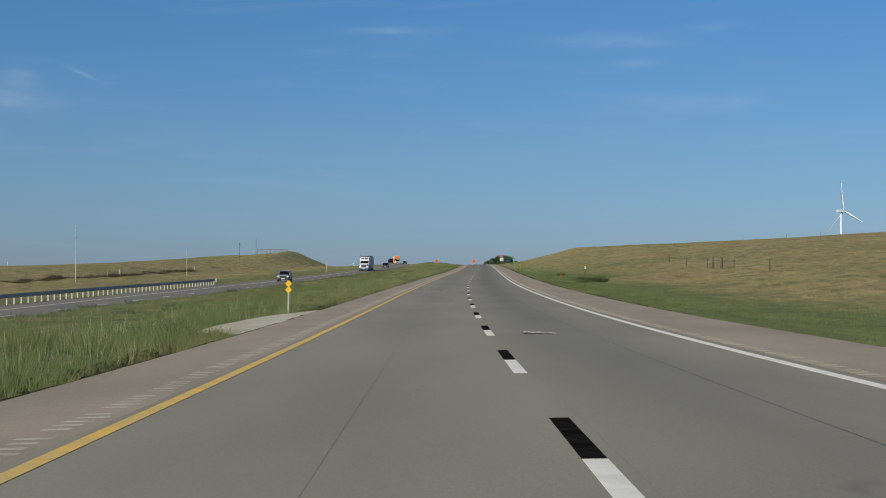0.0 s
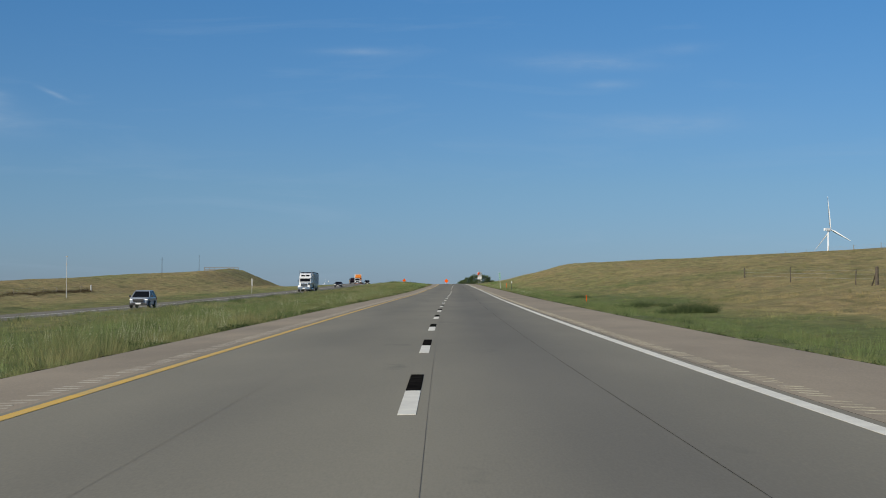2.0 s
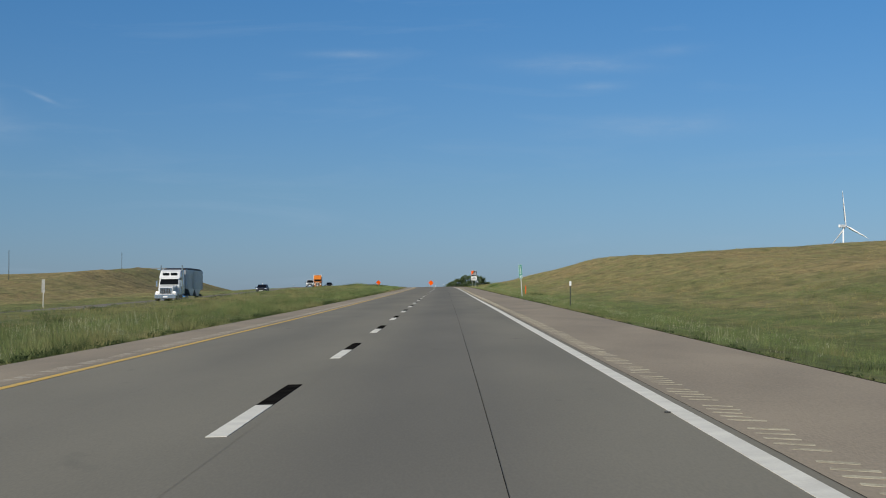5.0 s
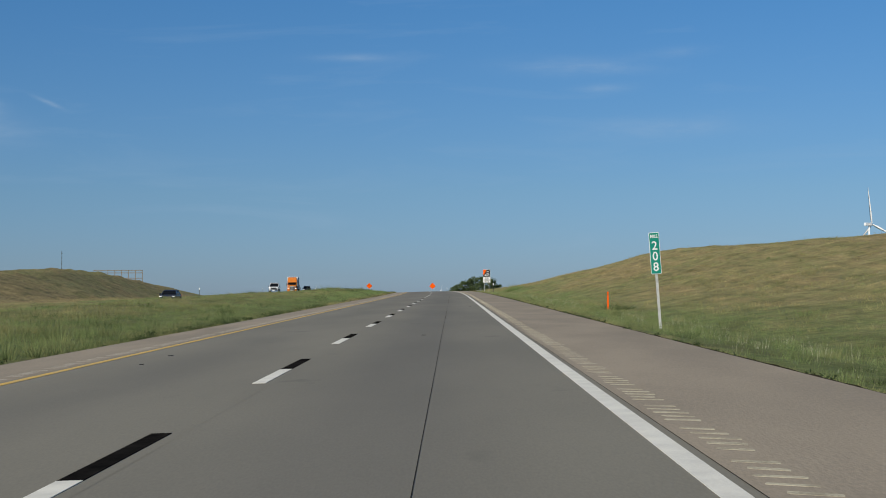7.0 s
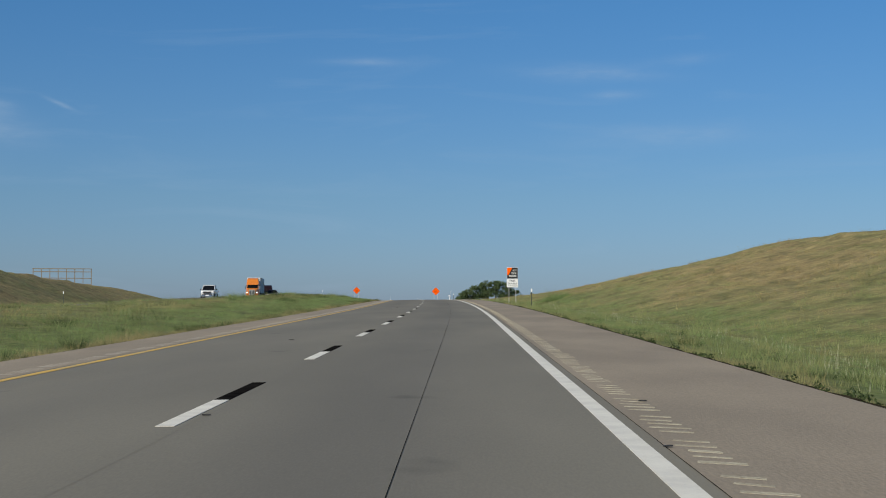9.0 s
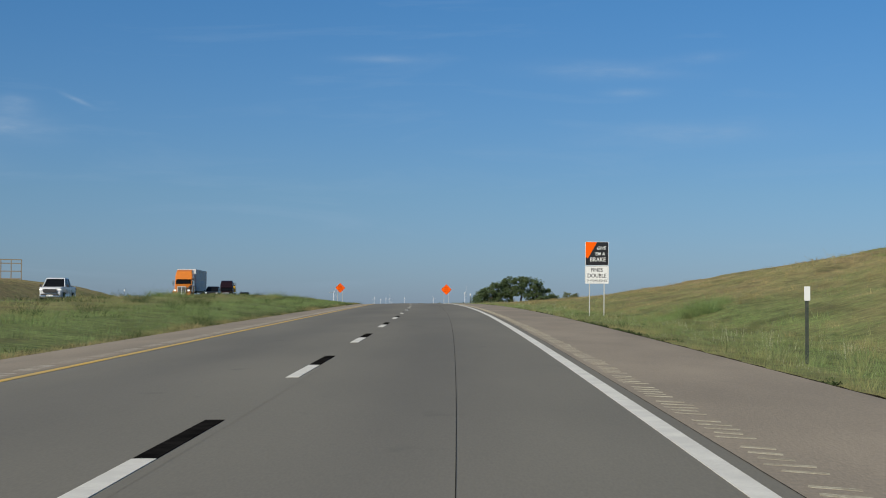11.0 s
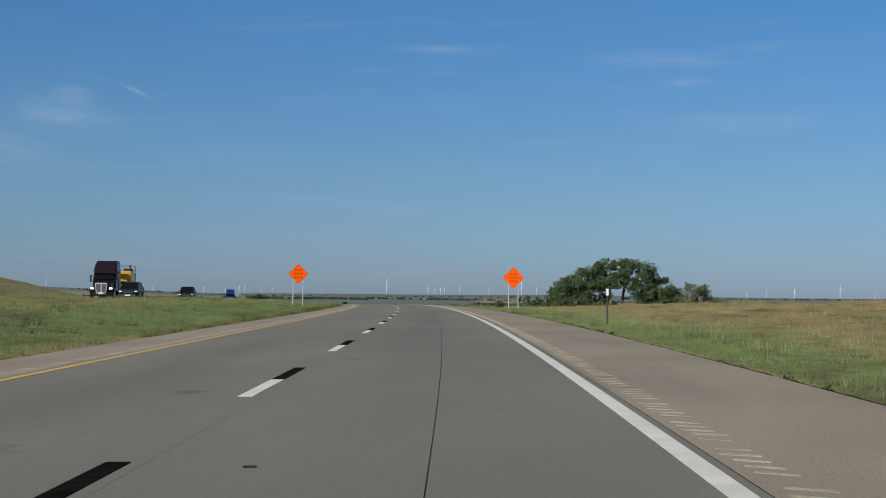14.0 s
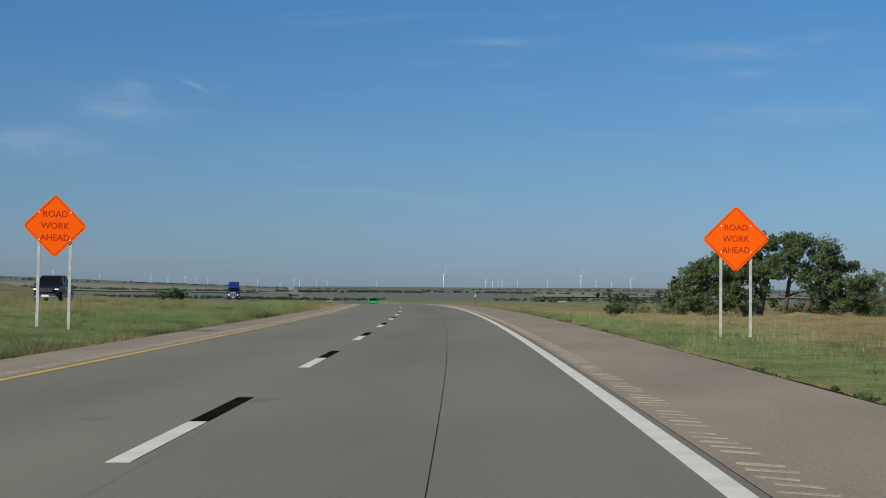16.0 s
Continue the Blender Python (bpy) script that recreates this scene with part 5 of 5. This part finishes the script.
def excavator(s, d):
    t = thing("excavator", stand(s, d, 0, .95 * U, 0, 1), "yellow tracked excavator loaded on the low trailer", "excavator")
    for sx in (-1, 1):
        bm = bmesh.new()
        side_form(bm, [(-1.9, .30), (-1.75, .08), (-1.5, 0), (1.5, 0), (1.75, .08), (1.9, .30), (1.9, .55), (1.7, .82), (-1.7, .82), (-1.9, .55)], .55, .06)
        bmesh.ops.translate(bm, vec=(sx * .98, 0, 0), verts=bm.verts)
        part("track", bm, M["rubber"], t, "muddy dark track")
    bm = bmesh.new()
    tube(bm, (0, 0, .7), (0, 0, 1.05), .6, .6, 16)
    part("turntable", bm, M["trim"], t)
    bm = bmesh.new()
    box(bm, -1.25, 1.25, -1.5, 2.0, 1.02, 2.15, .10)
    part("house", bm, M["yellowp"], t, "yellow engine house")
    bm = bmesh.new()
    box(bm, -1.25, 1.25, 2.0, 2.5, 1.0, 2.0, .15)
    part("counterweight", bm, M["trim"], t)
    bm = bmesh.new()
    box(bm, -1.2, -.35, -1.9, -.1, 1.2, 2.75, .08)
    cabin = part("cabin", bm, M["trim"], t)
    bm = bmesh.new()
    box(bm, -1.12, -.43, -1.915, -1.88, 1.55, 2.65, .01)
    part("window", bm, M["glass"], cabin)
    bm = bmesh.new()
    box(bm, .3, 1.1, -.6, 1.2, 2.15, 2.45, .05)
    tube(bm, (.8, .9, 2.4), (.8, .9, 2.85), .08, .08, 10)
    part("engine_deck", bm, M["trim"], t)
    bm = bmesh.new()
    side_form(bm, [(-1.2, 1.5), (-2.2, 2.5), (-3.4, 2.65), (-5.0, 1.6), (-5.1, 1.3), (-3.3, 2.15), (-2.4, 2.05), (-1.3, 1.2)], .42, .03)
    part("boom", bm, M["yellowp"], t)
    bm = bmesh.new()
    side_form(bm, [(-5.2, 1.7), (-4.9, 1.2), (-3.0, .35), (-2.8, .6)], .34, .03)
    part("stick", bm, M["yellowp"], t)
    for z0, z1, y in ((2.15, 2.75, 2.2), (2.15, 2.75, 1.2)):
        bm = bmesh.new()
        tube(bm, (1.2, y, z0), (1.2, y, z1), .025, .025, 6)
        tube(bm, (-1.2, y, z0), (-1.2, y, z1), .025, .025, 6)
        tube(bm, (-1.2, y, z1), (1.2, y, z1), .025, .025, 6)
        part("handrail", bm, M["trim"], t)


excavator(787 + deck_y + 7.6, OUTER)


# ---- wind turbines ----
def turbine(x, y, z, hub, blade, face, spin, label, stout=1.0):
    t = thing("wind_turbine", Matrix.Translation((x, y, z)) @ pose(0, 0, 0, 0, 0, face), label, "wind turbine", "wind farm")
    bm = bmesh.new()
    tube(bm, (0, 0, -6), (0, 0, hub), hub * .027 * stout, hub * .016 * stout, 14)
    part("tower", bm, M["turbine"], t, "", True)
    bm = bmesh.new()
    box(bm, -hub * .022, hub * .022, -hub * .04, hub * .08, hub - hub * .015, hub + hub * .03, hub * .006)
    part("nacelle", bm, M["turbine"], t)
    bm = bmesh.new()
    tube(bm, (0, -hub * .04, hub + .006 * hub), (0, -hub * .075, hub + .006 * hub), hub * .022, hub * .008, 12)
    part("rotor_hub", bm, M["turbine"], t)
    for k in range(3):
        bm = bmesh.new()
        prof = [(0, .020), (.08, .034), (.22, .052), (.5, .038), (.8, .024), (1, .009)]
        a = [bm.verts.new((-c * blade * .6, 0, u * blade)) for u, c in prof]
        b = [bm.verts.new((c * blade * .8, c * blade * .25, u * blade)) for u, c in prof]
        c = [bm.verts.new((0, -q * blade * .28, u * blade)) for u, q in prof]
        for i in range(len(prof) - 1):
            for p, q in ((a, b), (b, c), (c, a)):
                bm.faces.new((p[i], q[i], q[i + 1], p[i + 1]))
        bmesh.ops.recalc_face_normals(bm, faces=bm.faces)
        bmesh.ops.transform(bm, matrix=Matrix.Translation((0, -hub * .058, hub * 1.006)) @ pose(0, 0, 0, 0, spin + 120 * k, 0), verts=bm.verts)
        part("blade", bm, M["turbine"], t, "", True)


def nearest_way(x, y):
    q = np.hypot(CX - x, CY - y)
    i = int(np.argmin(q))
    a = HEADS[i]
    return float(SS[i]), float((x - CX[i]) * math.cos(a) - (y - CY[i]) * math.sin(a))


ux, uy, _ = spot(-7.8, -.83)
turbine(ux + 1859 * math.sin(radians(12.76)), uy + 1859 * math.cos(radians(12.76)), 11.5, 65, 37, 115, 8, "tall white wind turbine behind the hill crest", .7)
vx, vy, _ = spot(611.4, 1.86)
random.seed(5)
# bearings in degrees from the end of the way, and heights over the plain
FARM = [(-19.2, 30), (-17.6, 24), (-15.8, 30), (-15.2, 24), (-14.6, 26), (-14.2, 25), (-13.8, 27), (-12.0, 26), (-11.2, 19), (-10.7, 29), (-10.5, 28), (-9.9, 22), (-9.5, 20), (-7.7, 18),
        (-5.28, 52), (-3.75, 26), (-3.5, 24), (-3.3, 28), (-3.15, 28), (-2.6, 29), (-1.5, 27), (-.3, 50), (.25, 28), (.8, 22), (1.5, 38), (7.9, 26), (8.6, 30), (9.6, 34), (11.2, 40), (12.4, 26), (13.4, 22), (14.6, 34), (16.0, 25), (17.2, 30), (18.4, 24), (20, 27)]
for k, (b, hgt) in enumerate(FARM):
    R = 4150 if hgt > 35 else 4250
    a = radians(b)
    x, y = vx + R * math.sin(a), vy + R * math.cos(a)
    turbine(x, y, ground(*nearest_way(x, y)), hgt * .66, hgt * .38, random.uniform(20, 150), random.uniform(0, 120), "distant white wind turbine on the horizon plain")

# ---- far woods, fields, farm buildings ----
rng = np.random.default_rng(9)
def far_point(bearing, R):
    a = radians(bearing)
    return vx + R * math.sin(a), vy + R * math.cos(a)


M["wood"] = leaf_material("dark_far_foliage", (0.06, 0.077, 0.056), (0.105, 0.125, 0.09))
def woods(bands, label):
    pts = []
    for b0, b1, R0, R1, n, h in bands:
        for k in range(n):
            x, y = far_point(rng.uniform(b0, b1), rng.uniform(R0, R1))
            z = ground(*nearest_way(x, y))
            hh = h * rng.uniform(.5, 1.2)
            for q in range(5):
                pts.append((x + rng.normal(0, hh * .5), y + rng.normal(0, hh * .5), z + hh * rng.uniform(.25, .8), hh * rng.uniform(.3, .45)))
    v, f = leaves(pts, 7, (1.1, 1.1, .8), h * .29, rng)
    tagged(mesh_object("far_trees", v, f, M["wood"]), label, "trees", kind="stuff")


woods([(-24, -7.5, 1750, 1850, 360, 3), (-24, -14, 1300, 1340, 140, 2.2), (-8, -3.5, 640, 900, 30, 2.0), (-3.5, 16, 1300, 1360, 190, 2.6), (-3.5, 18, 1800, 1880, 220, 3)], "dark tree belts across the distant valley")
woods([(-2.5, 2.5, 420, 560, 26, 2.6), (.5, 4, 300, 420, 14, 2.2), (-20, -12, 600, 800, 16, 2.5)], "scattered dark cedar trees in the valley")
woods([(-24, -6, 2500, 2580, 480, 4), (-6, 20, 2700, 2790, 350, 4), (-22, 22, 3500, 3600, 320, 4)], "dark shelter belts and thin tree lines near the horizon")
M["field"] = material("stubble_field", (0.23, 0.21, 0.145), (0.18, 0.175, 0.12), .02, 0.95, fine=.5)
M["crop"] = material("green_crop_field", (0.10, 0.15, 0.05), (0.13, 0.17, 0.06), .02, 0.95, fine=.5)
for b0, b1, R0, R1, mt, lb in ((-23, -8, 1000, 1350, "crop", "green crop field in the valley"), (-21, -9, 2400, 3100, "field", "pale stubble field in the valley"), (-2, 9, 2200, 3200, "field", "pale stubble field in the valley"), (-8.2, -5.2, 1150, 1300, "field", "pale stubble field in the valley"), (6, 20, 900, 1250, "crop", "green crop field in the valley")):
    v, f = [], []
    for i in range(9):
        for j in range(5):
            x, y = far_point(b0 + (b1 - b0) * i / 8, R0 + (R1 - R0) * j / 4)
            v.append((x, y, ground(*nearest_way(x, y)) + 1.2))
    for i in range(8):
        for j in range(4):
            a = i * 5 + j
            f.append((a, a + 5, a + 6, a + 1))
    tagged(mesh_object("field", v, f, M[mt]), lb, "field", kind="structure")
M["tin"] = material("pale_metal_roof", (0.6, 0.61, 0.62), (0.5, 0.5, 0.5), .5, 0.4, metal=.3)
for b, R, w in ((-.9, 560, 9), (-.45, 580, 6), (1.5, 640, 8), (-13.6, 900, 9), (-9.0, 1000, 12)):
    x, y = far_point(b, R)
    t = thing("farm_shed", Matrix.Translation((x, y, ground(*nearest_way(x, y)))) @ pose(0, 0, 0, 0, 0, 15 * w), "small pale farm shed in the distant valley", "building", "farm sheds")
    bm = bmesh.new()
    box(bm, -w / 2, w / 2, -3, 3, -1, 2.6)
    part("wall", bm, M["boxwhite"], t)
    bm = bmesh.new()
    side_form(bm, [(-3.3, 2.6), (0, 4.0), (3.3, 2.6)], w + .6, 0)
    part("roof", bm, M["tin"], t)

# bare soil at the pavement edges, blackened to stand for shade under the grass
M["soil"] = material("shade_dark_soil", (0.02, 0.017, 0.011), (0.06, 0.05, 0.032), 3.5, 1.0, bump=.8, fine=14, spec=0)
for edge, out, lb in ((EDGE_R, 1, "soil darkened as shade along the outer shoulder"), (EDGE_L, -1, "soil darkened as shade along the median edge")):
    v, f = [], []
    run = np.arange(-8, 720, .4)
    for i, s in enumerate(run):
        w = .10 + .04 * noise.noise((s * .35, out, 3)) + .06 * noise.noise((s * 1.3, out, 8)) + .06 * noise.noise((s * 3.1, out, 12))
        for d, dz in ((edge, -.008), (edge + out * max(w, .03), -.02), (edge + out * (w + .22), -.13)):
            x, y = plan(s, d)
            v.append((float(x), float(y), float(deck(s, edge)) + dz))
        if i:
            a = 3 * i
            for q in (0, 1):
                f.append((a + q - 3, a + q - 2, a + q + 1, a + q) if out > 0 else (a + q, a + q + 1, a + q - 2, a + q - 3))
    tagged(mesh_object("shaded_soil_strip", v, f, M["soil"]), lb, "soil", kind="structure")


# ---- grass ----
def blade_material():
    m = M["blade"]
    n, l = m.node_tree.nodes, m.node_tree.links
    b = n["Principled BSDF"]
    src = b.inputs["Base Color"].links[0].from_socket
    d, tr, mx = n.new("ShaderNodeBsdfDiffuse"), n.new("ShaderNodeBsdfTranslucent"), n.new("ShaderNodeMixShader")
    mx.inputs[0].default_value = 0.35
    # blades bend every way, so a tuft is lit much like the ground under it
    geo, up, nm = n.new("ShaderNodeNewGeometry"), n.new("ShaderNodeVectorMath"), n.new("ShaderNodeVectorMath")
    up.operation, nm.operation = "MULTIPLY_ADD", "NORMALIZE"
    l.new(geo.outputs["Normal"], up.inputs[0])
    up.inputs[1].default_value, up.inputs[2].default_value = (1.0, 1.0, 1.0), (-.1, -.1, .2)
    l.new(up.outputs[0], nm.inputs[0])
    l.new(nm.outputs[0], d.inputs["Normal"])
    for q in (d, tr):
        l.new(src, q.inputs["Color"])
    l.new(d.outputs[0], mx.inputs[1])
    l.new(tr.outputs[0], mx.inputs[2])
    l.new(mx.outputs[0], n["Material Output"].inputs["Surface"])


blade_material()
M["seed"] = material("pale_seed_heads", (0.40, 0.40, 0.26), (0.55, 0.54, 0.38), 3, 0.95, spec=0)


def ground_many(s, d):
    """Heights of the ground at many places, by the sheet's own grid."""
    li = np.array(lines)
    co = np.array(cols)
    Z = np.array([v[2] for v in verts]).reshape(len(lines), nc)
    i = np.clip(np.searchsorted(li, s) - 1, 0, len(li) - 2)
    j = np.clip(np.searchsorted(co, d) - 1, 0, len(co) - 2)
    u = (s - li[i]) / (li[i + 1] - li[i])
    w = (d - co[j]) / (co[j + 1] - co[j])
    return Z[i, j] * (1 - u) * (1 - w) + Z[i + 1, j] * u * (1 - w) + Z[i, j + 1] * (1 - u) * w + Z[i + 1, j + 1] * u * w


def grass(name, n, s0, s1, d0, d1, lean_to, height, width, blades, seed, label, extra_dry=0.0, gather=1.6, tall=0.0, spread=.16, mat="blade", lean=(.25, 1.3), low=None):
    """Tufts of blades between offsets d0 (dense) and d1 (thin)."""
    r = np.random.default_rng(seed)
    s = r.uniform(s0, s1, n)
    d = d0 + (d1 - d0) * r.uniform(0, 1, n) ** gather
    # patchy: thin out by a coarse noise
    k = np.array([noise.noise((a * .12, b * .25, seed)) for a, b in zip(s, d)])
    keep = r.uniform(0, 1, n) < np.clip(.75 + k * 1.1, .15, 1)
    keep &= ~((s > 22) & (s < 41) & (d < EDGE_L + .1) & (d > EDGE_L - crossover_width(s)))
    s, d, k = s[keep], d[keep], k[keep]
    n = len(s)
    z = ground_many(s, d)
    x, y = plan(s, d)
    dr = np.array([dryness(a, b) for a, b in zip(s, d)]) + extra_dry + .25 * k + (.45 * np.array([noise.noise((a * .10, b * .55, seed % 2 + 5)) for a, b in zip(s, d)]) + .35 * np.array([noise.noise((a * .4, b * .9, seed % 2 + 15)) for a, b in zip(s, d)]) + .45 * np.array([noise.noise((a * 1.1, b * 1.4, seed % 2 + 25)) for a, b in zip(s, d)])) * np.clip((np.abs(d) - 6) / 4, .3, 1)
    edge = np.clip(np.abs(d - d0) / .9, .95 if d0 < 0 else .5, 1)
    k2 = np.array([noise.noise((a * .5, b * .7, seed + 3)) for a, b in zip(s, d)])
    hgt = height * (.5 + .6 * np.clip(k + .4, 0, 1) + 1.5 * np.clip(k2, -.25, .8)) * edge
    if low:
        hgt *= np.interp(s, [110, 300], low)
    m = n * blades
    X, Y, Z = (np.repeat(q, blades) for q in (x, y, z))
    H = np.repeat(hgt, blades) * r.uniform(.45, 1.2, m)
    if tall:
        H *= np.where(r.uniform(0, 1, m) < tall, 1.7, 1)
    D = np.repeat(dr + r.normal(0, .10, n), blades) + r.normal(0, .06, m)
    ang = r.uniform(0, 2 * np.pi, m)
    rad = spread * np.sqrt(r.uniform(0, 1, m))
    bx, by = X + rad * np.cos(ang), Y + rad * np.sin(ang)
    a2 = r.uniform(0, 2 * np.pi, m)
    w = width * r.uniform(.6, 1.4, m)
    ln = H * r.uniform(*lean, m)
    tx, ty = bx + ln * np.cos(ang) + lean_to * H * .15, by + ln * np.sin(ang)
    v = np.stack([np.stack([bx - w * np.cos(a2), by - w * np.sin(a2), Z - .03], 1), np.stack([bx + w * np.cos(a2), by + w * np.sin(a2), Z - .03], 1), np.stack([tx, ty, Z + H], 1)], 1).reshape(-1, 3)
    me = bpy.data.meshes.new(name)
    me.vertices.add(3 * m)
    me.vertices.foreach_set("co", v.astype(np.float32).ravel())
    me.loops.add(3 * m)
    me.loops.foreach_set("vertex_index", np.arange(3 * m, dtype=np.int32))
    me.polygons.add(m)
    me.polygons.foreach_set("loop_start", np.arange(0, 3 * m, 3, dtype=np.int32))
    me.update(calc_edges=True)
    at = me.attributes.new("dryness", "FLOAT", "POINT")
    at.data.foreach_set("value", np.stack([D, D, D + .15], 1).ravel().astype(np.float32))
    me.materials.append(M[mat])
    tagged(new(name, me), label, "grass", kind="stuff")


# dark weed green; along the median edge it also stands for shade
M["weed"] = leaf_material("dark_weed_leaves", (0.045, 0.065, 0.028), (0.12, 0.155, 0.065))
grass("median_grass", 70000, -5, 690, EDGE_L - .12, -11, .2, .20, .0034, 9, 1, "tall green grass on the median verge", -.15, 1.7, .02, lean=(.2, 1.0), low=(1.2, .7))
grass("median_grass", 32000, 20, 820, -8, OTHER_R + .3, .2, .14, .0075, 9, 2, "tall green grass across the median", .08, 1.0, .02, lean=(.2, 1.1))
grass("verge_grass", 66000, -5, 700, EDGE_R + .22, 12, .2, .15, .0034, 9, 3, "green grass along the shoulder edge", .0, 1.7, .02, lean=(.2, 1.0), low=(.65, .95))
grass("ditch_grass", 33000, 10, 820, 10, 22, .2, .15, .0065, 9, 4, "green and straw grass in the ditch", .08, 1.0, .02, lean=(.15, .9))
grass("slope_grass", 46000, 40, 700, 18, 75, .2, .17, .011, 6, 5, "dry straw grass on the hill slope", -.05, 1.2, .02, lean=(.2, 1.0))
grass("bank_grass", 36000, 60, 820, OTHER_L - .3, -75, .2, .14, .012, 5, 6, "dry straw grass on the far bank", .05, 1.2, .02)
grass("far_verge_grass", 9000, 690, 820, EDGE_L - .05, -11, .2, .25, .009, 6, 9, "green grass on the median verge", .1, 1.5)
grass("far_verge_grass", 9000, 700, 820, EDGE_R + .05, 22, .2, .25, .009, 6, 10, "straw and green grass beside the road", .2, 1.5)
grass("verge_edge_grass", 20000, -5, 700, EDGE_R + .15, EDGE_R + .55, .2, .09, .004, 8, 7, "short straw-coloured tufts at the pavement edge", .2, 1.3)
grass("verge_edge_grass", 15000, -5, 700, EDGE_L - .1, EDGE_L - .5, .2, .07, .004, 8, 8, "short straw-coloured tufts at the pavement edge", .1, 1.0)
grass("tussocks", 2000, -5, 300, EDGE_L - .2, -9, .1, .27, .0045, 80, 31, "dense upright tussocks of grey-green grass in the median", .05, 1.3, .05, .2, lean=(.15, .8))
grass("tussocks", 1900, 60, 700, EDGE_R + .6, 11, .1, .20, .0045, 70, 32, "dense upright tussocks of grass along the verge", .1, 1.2, .05, .2, lean=(.15, .8))
grass("seed_heads", 2400, 210, 700, 6.4, 10.5, .1, .20, .0028, 6, 21, "pale feathery seed heads above the verge", 1.0, 1.2, .2, .16, "seed", lean=(.05, .35))
grass("seed_heads", 2600, 0, 240, EDGE_L - .5, -9, .1, .25, .0028, 6, 22, "pale feathery seed heads above the median", 1.0, 1.2, .2, .16, "seed", lean=(.05, .35))
grass("weed_clumps", 800, 30, 720, EDGE_R + .1, 9, .1, .12, .0045, 70, 23, "low dark-green weeds along the verge", -.6, 2.2, .1, .22, "weed")
grass("weed_clumps", 900, 0, 720, EDGE_L - .15, -17, .1, .17, .005, 70, 24, "low dark-green weeds in the median", -.6, 1.4, .1, .3, "weed")
grass("weed_clumps", 1900, 0, 700, EDGE_L - .08, -5.3, .1, .15, .0045, 55, 26, "low weeds darkening the shaded median edge", -.8, 1.3, .1, .2, "weed")
grass("weed_clumps", 1300, 40, 330, OTHER_R + .4, -15.2, .1, .18, .007, 44, 27, "dark green growth beside the opposite shoulder", -.6, 1.0, .1, .3, "weed")
grass("weed_clumps", 1500, 290, 720, -6.5, -17.8, .1, .16, .006, 44, 28, "grey-green weeds scattered over the median", -.5, 1.0, .1, .45)
grass("weed_clumps", 170, 430, 560, -8.5, -16.5, .1, .30, .006, 70, 30, "dark bushy weeds scattered over the median", -.6, 1.0, .1, .38, "weed")
grass("weed_clumps", 1300, 60, 700, 13, 62, .1, .24, .007, 40, 25, "weed clumps on the dry hill slope", -.1, 1.0, .1, .3)


def leafy_weeds(n, s0, s1, d0, d1, size, per, leaf, mat, seed, label, gather=1.0):
    """Low rounded herbs with many small leaves, scattered over the turf."""
    r = np.random.default_rng(seed)
    s, d = r.uniform(s0, s1, n), d0 + (d1 - d0) * r.uniform(0, 1, n) ** gather
    k = np.array([noise.noise((a * .06, b * .2, seed)) for a, b in zip(s, d)])
    ok = (r.uniform(-.35, .35, n) < k) & ~((s > 21) & (s < 42) & (d < 0) & (d > EDGE_L - 1.8))
    s, d = s[ok], d[ok]
    x, y, z, q = *plan(s, d), ground_many(s, d), size * r.uniform(.5, 1.3, len(s))
    centres = [(a + r.normal(0, w * .5), b + r.normal(0, w * .5), c + w * r.uniform(.2, .8), w * r.uniform(.35, .6)) for a, b, c, w in zip(x, y, z, q) for _ in range(5)]
    v, f = leaves(centres, per, (1, 1, .8), leaf, r)
    tagged(mesh_object("leafy_weeds", v, f, M[mat]), label, "weeds", kind="stuff")


M["deadweed"] = leaf_material("brown_withered_weeds", (0.065, 0.052, 0.032), (0.15, 0.12, 0.072))
grass("fence_weeds", 1100, 190, 356, -65.2, -67, .1, .32, .02, 26, 29, "withered brown weeds grown into the fence line", .4, 1.0, .1, .5, "deadweed")
# dark leaves massed at the pavement edges double as shade below the grass
leafy_weeds(1500, -5, 330, EDGE_L - .08, EDGE_L - .6, .12, 14, .026, "weed", 41, "leafy weeds darkening the shaded median edge")
leafy_weeds(2000, 30, 700, EDGE_R + .02, EDGE_R + .40, .095, 11, .022, "weed", 45, "low leafy weeds at the shoulder edge")

# separate clumps of tall weeds
for s, d, w, n, h, dry in ((92.6, 7.0, .8, 90, .42, -.2), (478, 10.9, 1.3, 110, .6, -.9), (482, 12.6, .9, 40, .45, -.7), (332.3, 8.5, .8, 60, .33, .1), (547, -9.2, .8, 28, .42, -.5), (545, -10.7, .6, 22, .40, -.5), (513, -14.9, 1.2, 40, .36, -.6), (508, -13.8, 1.4, 46, .38, -.6), (442, -11.9, .9, 26, .4, -.5)):
    grass("tall_weeds", n, s - w, s + w, d - w * .7, d + w * .7, .1, h, .0055, 70, int(s), "clump of taller grey-green roadside weeds", dry, 1.0, .1, .3)
for s, d, w, n in ((166, 11.6, 2.8, 80), (147, 11.6, 2.4, 70), (214, 11.2, 2.2, 45), (346, 10.4, 1.6, 40)):
    grass("tall_weeds", n, s - w, s + w, d - w * .6, d + w * .6, .1, .34, .006, 70, int(s) + 7, "dark green weeds growing in the ditch", -.6, 1.0, .1, .3, "weed")
